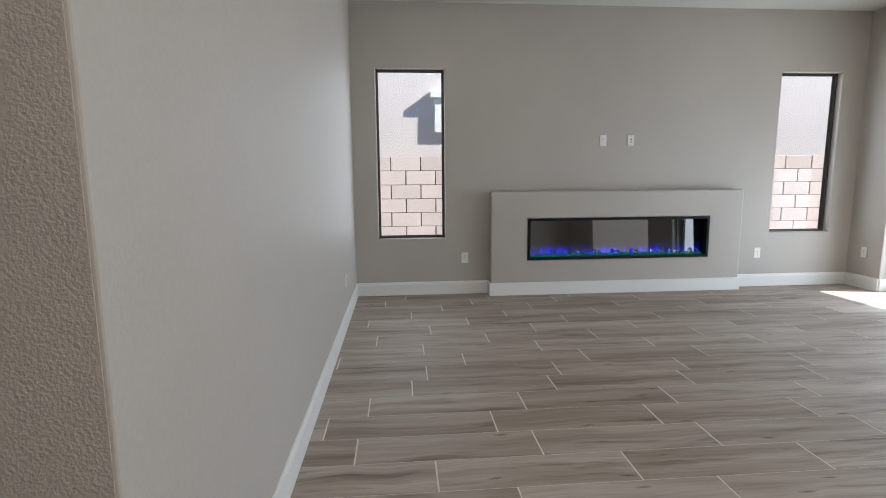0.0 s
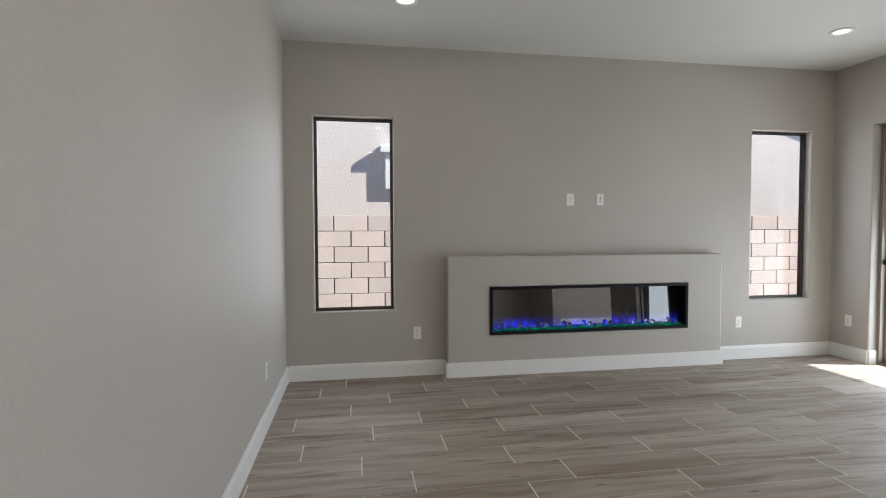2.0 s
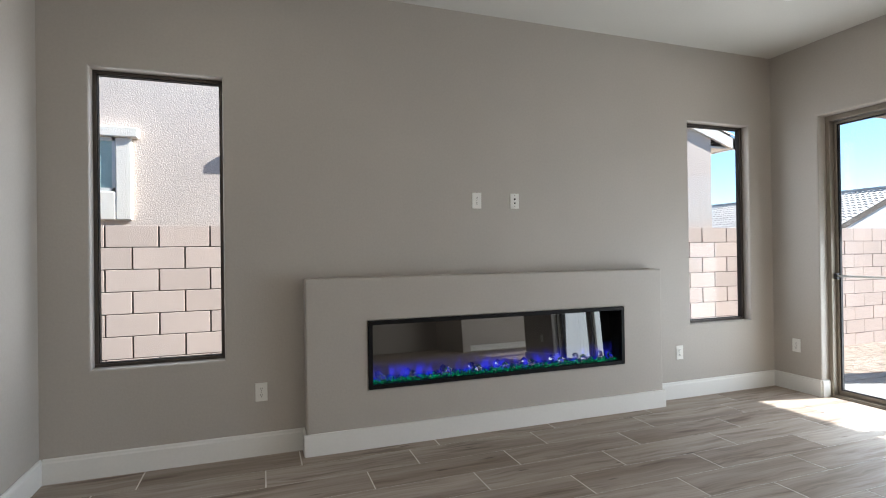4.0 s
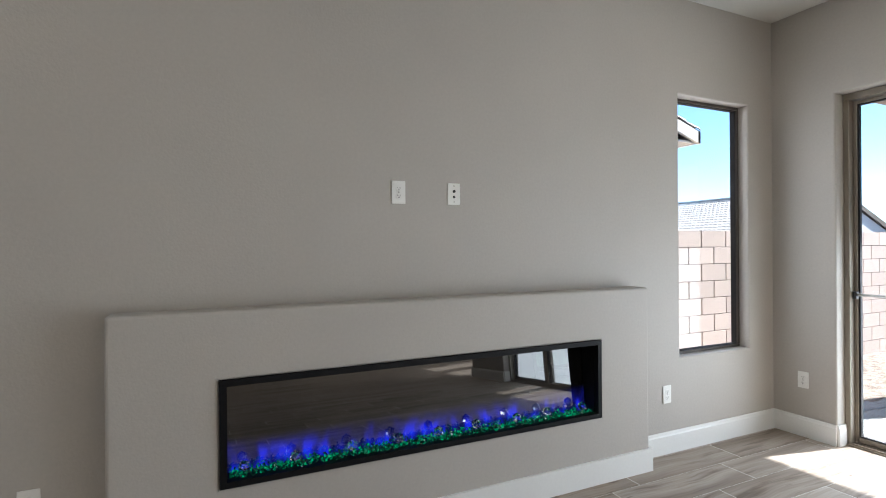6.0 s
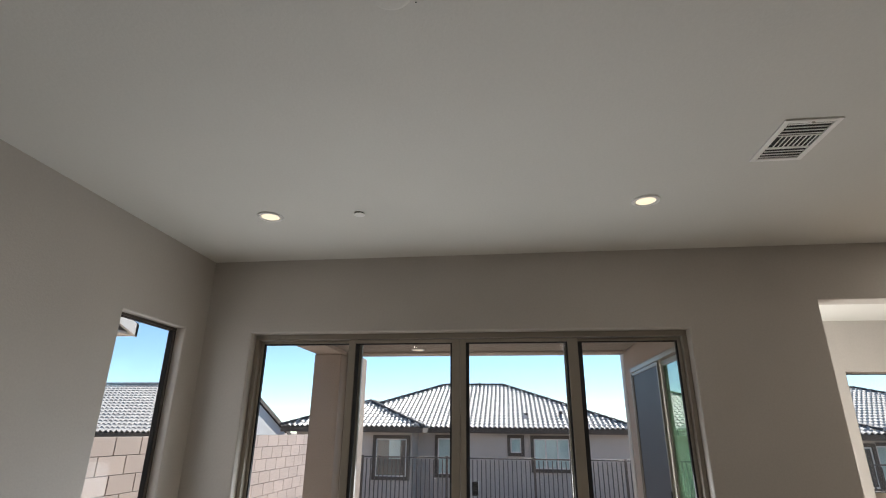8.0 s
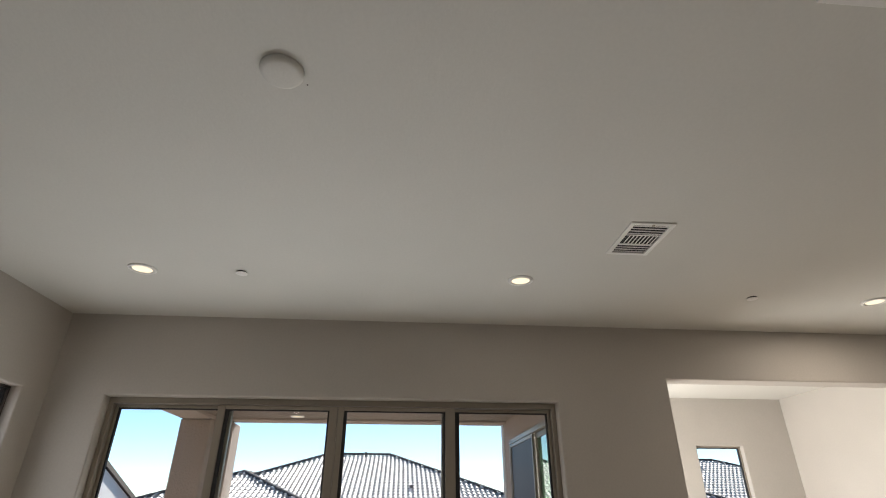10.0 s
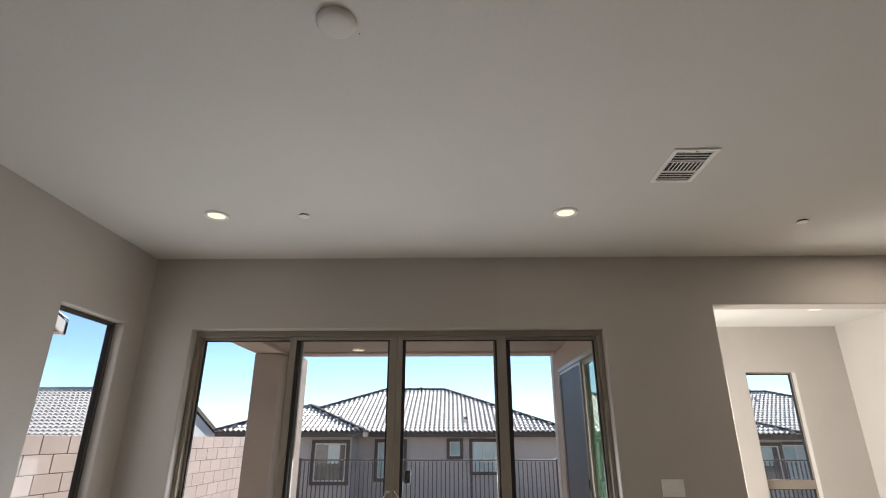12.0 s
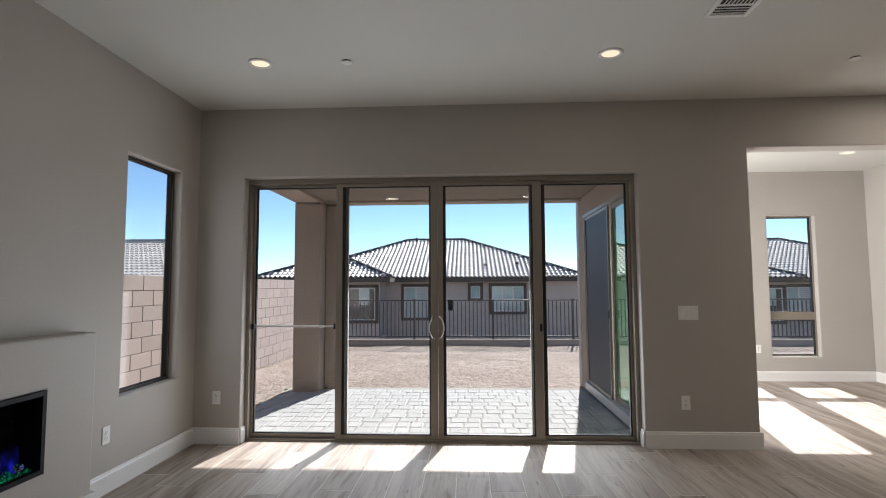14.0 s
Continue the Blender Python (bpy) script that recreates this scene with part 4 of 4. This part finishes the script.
# ---- neighbouring houses ----
def slope(bm, eave0, eave1, top0, top1, pitch_u=0.205, pitch_v=0.32):
    """Barrel tiles on a roof slope: eave line, top line (both along the same way)."""
    e0, e1, t0, t1 = (Vector(p) for p in (eave0, eave1, top0, top1))
    along = (e1 - e0).normalized()
    mid_up = (t0 + t1) / 2 - (e0 + e1) / 2
    up = (mid_up - along * mid_up.dot(along))
    rise = up.length
    up.normalize()
    nrm = along.cross(up).normalized()
    if nrm.z < 0:
        nrm = -nrm
    rows = max(1, int(rise / pitch_v))
    for r in range(rows):
        v0, v1 = r * rise / rows, (r + 1.12) * rise / rows
        f = (r + 0.3) / rows
        a = (e0 + (t0 - e0) * f - e0).dot(along)
        b = (e1 + (t1 - e1) * f - e0).dot(along)
        w = pitch_u
        for i in range(int(math.ceil(a / w - 0.5)), int(math.floor(b / w - 0.5)) + 1):
            lo, hi = [], []
            for s in range(6):
                q = s / 5
                h = 0.075 * max(0.0, math.sin(math.pi * q)) ** 1.2
                u = (i + q) * w
                p = e0 + along * u
                lo.append(bm.verts.new(p + up * v0 + nrm * (h + 0.019)))
                hi.append(bm.verts.new(p + up * min(v1, rise) + nrm * (h * 0.8)))
            foot = [bm.verts.new(p.co - nrm * 0.03) for p in lo]
            for s in range(5):
                bm.faces.new((lo[s], lo[s + 1], hi[s + 1], hi[s]))
                bm.faces.new((foot[s], foot[s + 1], lo[s + 1], lo[s]))


def ridge(bm, p, q, r=0.11):
    """Ridge or hip caps laid end to end."""
    p, q = Vector(p), Vector(q)
    n = max(1, int((q - p).length / 0.4))
    d = (q - p) / n
    side = d.cross(Vector((0, 0, 1))).normalized()
    up = side.cross(d).normalized()
    for i in range(n):
        rings = []
        for f, k in ((0.0, 1.0), (1.08, 0.86)):
            c = p + d * (i + f)
            rings.append([bm.verts.new(c + side * (math.cos(a) * r * k) + up * (math.sin(a) * r * k + 0.03)) for a in (math.pi * s / 6 for s in range(7))])
        for s in range(6):
            bm.faces.new((rings[0][s], rings[0][s + 1], rings[1][s + 1], rings[1][s]))
        bm.faces.new(rings[0])


def deck(bm, *pts):
    bm.faces.new([bm.verts.new(Vector(p) - Vector((0, 0, 0.02))) for p in pts])


def hip(h, x0, x1, y0, y1, z, rise, back_hip=True, name="roof"):
    """Hip roof over a rectangle, longer or shorter way by itself."""
    wx, wy = x1 - x0, y1 - y0
    if wy >= wx:
        a, b = Vector(((x0 + x1) / 2, y0 + wx / 2, z + rise)), Vector(((x0 + x1) / 2, y1 - wx / 2, z + rise))
        quads = [((x0, y1, z), (x0, y0, z), b, a), ((x1, y0, z), (x1, y1, z), a, b), ((x0, y0, z), (x1, y0, z), a, a), ((x1, y1, z), (x0, y1, z), b, b)]
    else:
        a, b = Vector((x0 + wy / 2, (y0 + y1) / 2, z + rise)), Vector((x1 - wy / 2, (y0 + y1) / 2, z + rise))
        quads = [((x0, y1, z), (x0, y0, z), a, a), ((x1, y0, z), (x1, y1, z), b, b), ((x0, y0, z), (x1, y0, z), a, b), ((x1, y1, z), (x0, y1, z), b, a)]
    base = bmesh.new()
    for q in quads:
        deck(base, *(q if (Vector(q[2]) - Vector(q[3])).length > 0.01 else q[:3]))
    fascia = bmesh.new()
    for c in ((x0, x0 + 0.04, y0, y1), (x1 - 0.04, x1, y0, y1), (x0 + 0.04, x1 - 0.04, y0, y0 + 0.04), (x0 + 0.04, x1 - 0.04, y1 - 0.04, y1)):
        box(fascia, *c, z - 0.2, z - 0.01)
    box(fascia, x0 + 0.04, x1 - 0.04, y0 + 0.04, y1 - 0.04, z - 0.17, z - 0.13)
    roof = part(name, base, RIDGE_TILE, h, "grey barrel-tile hip roof")
    part("fascia", fascia, DARK_TRIM, roof, "dark brown fascia")
    tiles = bmesh.new()
    for q in quads[:1] + quads[2:]:
        slope(tiles, *q)
    part("roof_tiles", tiles, TILE, roof, "grey concrete barrel tiles", kind="stuff")
    caps = bmesh.new()
    if (a - b).length > 0.1:
        ridge(caps, a, b)
    corners = [(x0, y0), (x0, y1), (x1, y0), (x1, y1)]
    for cx, cy in corners:
        apex = min((a, b), key=lambda p: (p.x - cx) ** 2 + (p.y - cy) ** 2)
        ridge(caps, (cx, cy, z), apex)
    part("ridge_caps", caps, RIDGE_TILE, roof, "dark ridge and hip cap tiles")
    return roof


def far_window(h, x, y0, y1, z0, z1, rails=1, blind=True, shutter=False, glass=None):
    """Window in a wall that faces west."""
    w = part("window", bmesh.new(), DARK_TRIM, h)
    bm = bmesh.new()
    k = 0.13
    for c in ((y0 - k, y1 + k, z1, z1 + k), (y0 - k, y1 + k, z0 - k, z0), (y0 - k, y0, z0, z1), (y1, y1 + k, z0, z1)):
        box(bm, x - 0.09, x + 0.01, *c)
    part("window_trim", bm, DARK_TRIM, w, "dark brown stucco trim")
    bm = bmesh.new()
    for c in ((y0, y1, z1 - 0.05, z1), (y0, y1, z0, z0 + 0.05), (y0, y0 + 0.05, z0, z1), (y1 - 0.05, y1, z0, z1)):
        box(bm, x - 0.05, x - 0.005, *c)
    for r in range(rails):
        c = y0 + (y1 - y0) * (r + 1) / (rails + 1)
        box(bm, x - 0.045, x - 0.005, c - 0.03, c + 0.03, z0 + 0.05, z1 - 0.05)
    part("window_frame", bm, BAR_METAL, w, "white vinyl frame")
    part("pane", block(x - 0.022, x - 0.012, y0 + 0.03, y1 - 0.03, z0 + 0.03, z1 - 0.03), glass or FAR_GLASS, w)
    if shutter:
        b = bmesh.new()
        for a, e in ((y0 + 0.05, y0 + 0.22),):
            for i in range(int((z1 - z0 - 0.1) / 0.06)):
                box(b, x - 0.034, x - 0.024, a, e, z0 + 0.06 + i * 0.06, z0 + 0.105 + i * 0.06)
        part("shutter", b, DARK_TRIM, w, "dark louvred shutter")
    if blind:
        b = bmesh.new()
        for i in range(int((z1 - z0) / 0.1)):
            box(b, x - 0.030, x - 0.024, y0 + 0.06, (y0 + y1) / 2 - 0.04, z0 + 0.06 + i * 0.1, z0 + 0.14 + i * 0.1)
        part("blind", b, BLIND, w, "white slatted blind")


def house_walls(h, x0, x1, y0, y1, z0, z1, material):
    part("wall", block(x0, x1, y0, y1, z0, z1), material, h)


rear = thing("house", (26.0, 5.0, -0.12), "single-storey greige stucco house with grey tile hip roof and dark trim", "house", "neighbouring houses")
Z = 2.13
house_walls(rear, 24.0, 34.0, -2.0, 11.6, -0.75, Z - 0.1, STUCCO_GREY)
house_walls(rear, 22.5, 23.99, 7.0, 11.85, -0.75, Z - 0.1, STUCCO_GREY)
hip(rear, 23.5, 34.5, -2.1, 12.0, Z, 2.15, name="roof")
hip(rear, 22.0, 33.0, 6.5, 12.35, Z, 1.1, name="roof")
far_window(rear, 22.5, 7.2, 8.45, 0.30, 1.70, 0, False, True, FAR_DARK)
# Pale panel laid over the upper middle of the dark wing pane.
part("pale_panel", block(22.464, 22.47, 7.46, 7.92, 0.95, 1.64), FAR_GLASS, rear, "pale teal panel on the dark pane")
far_window(rear, 24.0, 5.05, 6.15, 0.32, 1.72, 1, True)
far_window(rear, 24.0, 2.66, 3.10, 1.18, 1.75, 0, False)
far_window(rear, 24.0, 0.70, 2.14, 0.58, 1.74, 2, False)
for y in (6.0, 4.6):
    bm = bmesh.new()
    lathe(bm, [(0.0, 0.0), (0.04, 0.0), (0.035, 0.18), (0.055, 0.19), (0.055, 0.25), (0.0, 0.26)], (28.4, y, 4.15), 12)
    part("vent_pipe", bm, DARK_METAL, rear)
for x, y, z in ((24.77, 2.39, 2.66), (24.95, 0.88, 2.73)):
    part("roof_vent", block(x - 0.09, x + 0.08, y - 0.08, y + 0.08, z + 0.03, z + 0.14, 0.03, 2), RIDGE_TILE, rear, "low dark roof vent")
rear.location += Vector((0, 0.18, -0.37))
copy_thing(rear, pose(26.5, 5.18 - 17.3, -0.59))

# gabled house further along: ridge runs north, south gable wall seen past the column
gable = thing("house", (24.0, 22.0, -0.12), "pale house with a grey tile gable roof beyond the block wall", "house", "neighbouring houses")
bm = bmesh.new()
prof = [(19.5, -0.8), (28.5, -0.8), (28.5, 1.77), (24.0, 3.54), (19.5, 1.77)]
rings = [[bm.verts.new((x, y, z)) for x, z in prof] for y in (14.9, 31.0)]
for i in range(5):
    j = (i + 1) % 5
    bm.faces.new((rings[0][i], rings[0][j], rings[1][j], rings[1][i]))
for r in rings:
    bm.faces.new(r)
part("wall", bm, STUCCO_PALE, gable)
rf = bmesh.new()
for s in (-1, 1):
    deck(rf, (24.0, 14.80, 3.80), (24.0, 31.4, 3.80), (24.0 + s * 5.1, 31.4, 1.77), (24.0 + s * 5.1, 14.80, 1.77))
groof = part("roof", rf, RIDGE_TILE, gable, "grey barrel-tile gable roof")
tl = bmesh.new()
slope(tl, (18.9, 31.4, 1.77), (18.9, 14.80, 1.77), (24.0, 31.4, 3.80), (24.0, 14.80, 3.80))
part("roof_tiles", tl, TILE, groof, "grey concrete barrel tiles", kind="stuff")
bm = bmesh.new()
for s in (-1, 1):
    p, q = Vector((24.0, 14.80, 3.78)), Vector((24.0 + s * 5.1, 14.80, 1.75))
    vs = [bm.verts.new(v) for v in (p, q, q - Vector((0, 0, 0.2)), p - Vector((0, 0, 0.2)))]
    ws = [bm.verts.new(v.co + Vector((0, 0.05, 0))) for v in vs]
    bm.faces.new(vs)
    bm.faces.new(ws)
    for i in range(4):
        bm.faces.new((vs[i], vs[(i + 1) % 4], ws[(i + 1) % 4], ws[i]))
part("barge_board", bm, DARK_TRIM, groof, "dark brown barge board")
bm = bmesh.new()
ridge(bm, (24.0, 14.78, 3.80), (24.0, 31.4, 3.80))
part("ridge_caps", bm, TILE, groof)
bm = bmesh.new()
box(bm, 18.9, 18.95, 14.6, 31.3, 1.56, 1.76)
part("fascia", bm, DARK_TRIM, groof, "brown fascia")

gable.location += Vector((-0.5, 0, -0.30))

# next-door house on the north side
SY = 8.95
near = thing("house", (0.0, 12.0, -0.2), "cream stucco house next door with white-trimmed windows", "house", "neighbouring houses")
bm = bmesh.new()
prof = [(-10.5, -0.25), (7.61, -0.25), (7.61, 3.13), (-1.5, 6.1), (-10.5, 3.15)]
rings = [[bm.verts.new((x, y, z)) for x, z in prof] for y in (SY, 18.0)]
for i in range(5):
    j = (i + 1) % 5
    bm.faces.new((rings[0][i], rings[0][j], rings[1][j], rings[1][i]))
for r in rings:
    bm.faces.new(r)
part("wall", bm, STUCCO_N, near)


def trimmed_window(x0, x1, z0, z1, low):
    """Small high window with thick foam trim and a projecting head."""
    w = part("window", bmesh.new(), FOAM_TRIM, near)
    bm = bmesh.new()
    k, out = 0.155, 0.065
    for c in ((x0 - k, x0, low, z1), (x1, x1 + k, low, z1), (x0, x1, low, z0)):
        box(bm, c[0], c[1], SY - out, SY + 0.01, c[2], c[3])
    part("window_trim", rounded(bm, 0.012, 2), FOAM_TRIM, w, "thick white foam trim")
    bm = bmesh.new()
    box(bm, x0 - k - 0.07, x1 + k + 0.07, SY - out - 0.035, SY + 0.01, z1 + 0.002, z1 + 0.115)
    part("head_moulding", rounded(bm, 0.012, 2), FOAM_TRIM, w, "white projecting head moulding")
    bm = bmesh.new()
    for c in ((x0, x1, z1 - 0.04, z1), (x0, x1, z0, z0 + 0.04), (x0, x0 + 0.035, z0, z1), (x1 - 0.035, x1, z0, z1)):
        box(bm, c[0], c[1], SY - 0.05, SY - 0.004, c[2], c[3])
    part("window_frame", bm, BAR_METAL, w, "white vinyl frame")
    part("pane", block(x0 + 0.02, x1 - 0.02, SY - 0.03, SY - 0.02, z0 + 0.02, z1 - 0.02), FAR_GLASS, w)


trimmed_window(-2.2, -1.016, 2.0, 2.60, 1.685)
trimmed_window(0.52, 1.4, 2.14, 2.53, 1.985)
RX, RZ = -1.5, 6.3
bm = bmesh.new()
deck(bm, (8.10, SY - 0.05, 3.16), (8.10, 18.4, 3.16), (RX, 18.4, RZ), (RX, SY - 0.05, RZ))
deck(bm, (-11.1, SY - 0.05, 3.16), (-11.1, 18.4, 3.16), (RX, 18.4, RZ), (RX, SY - 0.05, RZ))
nroof = part("roof", bm, RIDGE_TILE, near)
bm = bmesh.new()
slope(bm, (8.10, SY - 0.05, 3.16), (8.10, 18.4, 3.16), (RX, SY - 0.05, RZ), (RX, 18.4, RZ))
part("roof_tiles", bm, TILE, nroof, "grey concrete barrel tiles", kind="stuff")
bm = bmesh.new()
box(bm, 8.05, 8.10, SY - 0.05, 18.4, 2.96, 3.14)
for s, ex in ((1, 8.10), (-1, -11.1)):
    p, q = Vector((RX, SY - 0.05, RZ - 0.03)), Vector((ex, SY - 0.05, 3.13))
    vs = [bm.verts.new(v) for v in (p, q, q - Vector((0, 0, 0.18)), p - Vector((0, 0, 0.18)))]
    ws = [bm.verts.new(v.co + Vector((0, 0.05, 0))) for v in vs]
    bm.faces.new(vs)
    bm.faces.new(ws)
    for i in range(4):
        bm.faces.new((vs[i], vs[(i + 1) % 4], ws[(i + 1) % 4], ws[i]))
part("barge_board", bm, FOAM_TRIM, nroof, "pale barge board and fascia")
part("soffit", block(7.612, 8.04, SY + 0.01, 18.0, 2.97, 3.0), FOAM_TRIM, nroof)

# ---- floor of wood-look planks ----
bm = bmesh.new()
box(bm, FAR_W, E + 0.1, SOUTH, N - 0.001, -0.12, -0.0012)
box(bm, E + 0.1, NOOK_E, NOOK_S, OPENING[1], -0.12, -0.0012)
box(bm, E + 0.2, NOOK_E, OPENING[1], NOOK_N + 0.001, -0.12, -0.0012)
floor = structure("floor", bm, GROUT, "greige wood-look porcelain plank floor with pale grout", "floor")
PL, PW, ROW0 = 0.885, 0.2365, 5.824
plank_me = data_of("plank", block(-PL / 2 + 0.0038, PL / 2 - 0.0038, -PW / 2 + 0.0018, PW / 2 - 0.0018, -0.009, 0.0, 0.0008, 1), PLANK)
OFFSETS = [-0.175, 0.50, 0.177, -0.13, 0.37, 0.02, -0.42, -0.06, 0.218, -0.06, -0.162, 0.473]
rnd = random.Random(3)


def plank_run(k, limits, off):
    """Planks of row k between x limits, cut at the ends; returns (x0, x1) spans."""
    a, b = limits
    x = off + PL * math.floor((a - off) / PL)
    spans = []
    while x < b:
        s, e = max(x, a), min(x + PL, b)
        if e - s > 0.02:
            spans.append((s, e))
        x += PL
    return spans


far_planks = bmesh.new()
for k in range(-1, 43):
    top = ROW0 - PW * k
    low = top - PW
    off = OFFSETS[k] if 0 <= k < 12 else (0.31 * k + 0.1 * math.sin(k * 2.7)) % PL
    if top > N:
        top = N - 0.002
    runs = []
    west = W + 0.002 if low > TURN_Y - 0.01 else FAR_W
    runs.append((west, E + 0.1 if low > OPENING[1] or top < NOOK_S else NOOK_E))
    if OPENING[1] < low < NOOK_N:
        runs.append((E + 0.2, NOOK_E))
    for lim in runs:
        for s, e in plank_run(k, lim, off):
            near_path = low > 1.6 and e <= E + 0.11
            if near_path and abs((e - s) - PL) < 0.001 and top - low > PW - 0.001:
                piece("plank", plank_me, floor, ((s + e) / 2, (top + low) / 2, 0.0))
            elif near_path:
                me = data_of("plank", block(-(e - s) / 2 + 0.0038, (e - s) / 2 - 0.0038, -(top - low) / 2 + 0.0014, (top - low) / 2 - 0.0014, -0.009, 0.0, 0.0012, 1), PLANK)
                piece("plank", me, floor, ((s + e) / 2, (top + low) / 2, 0.0))
            else:
                box(far_planks, s + 0.0038, e - 0.0038, low + 0.0014, top - 0.0014, -0.009, 0.0)
part("planks", far_planks, PLANK, floor, kind="stuff")
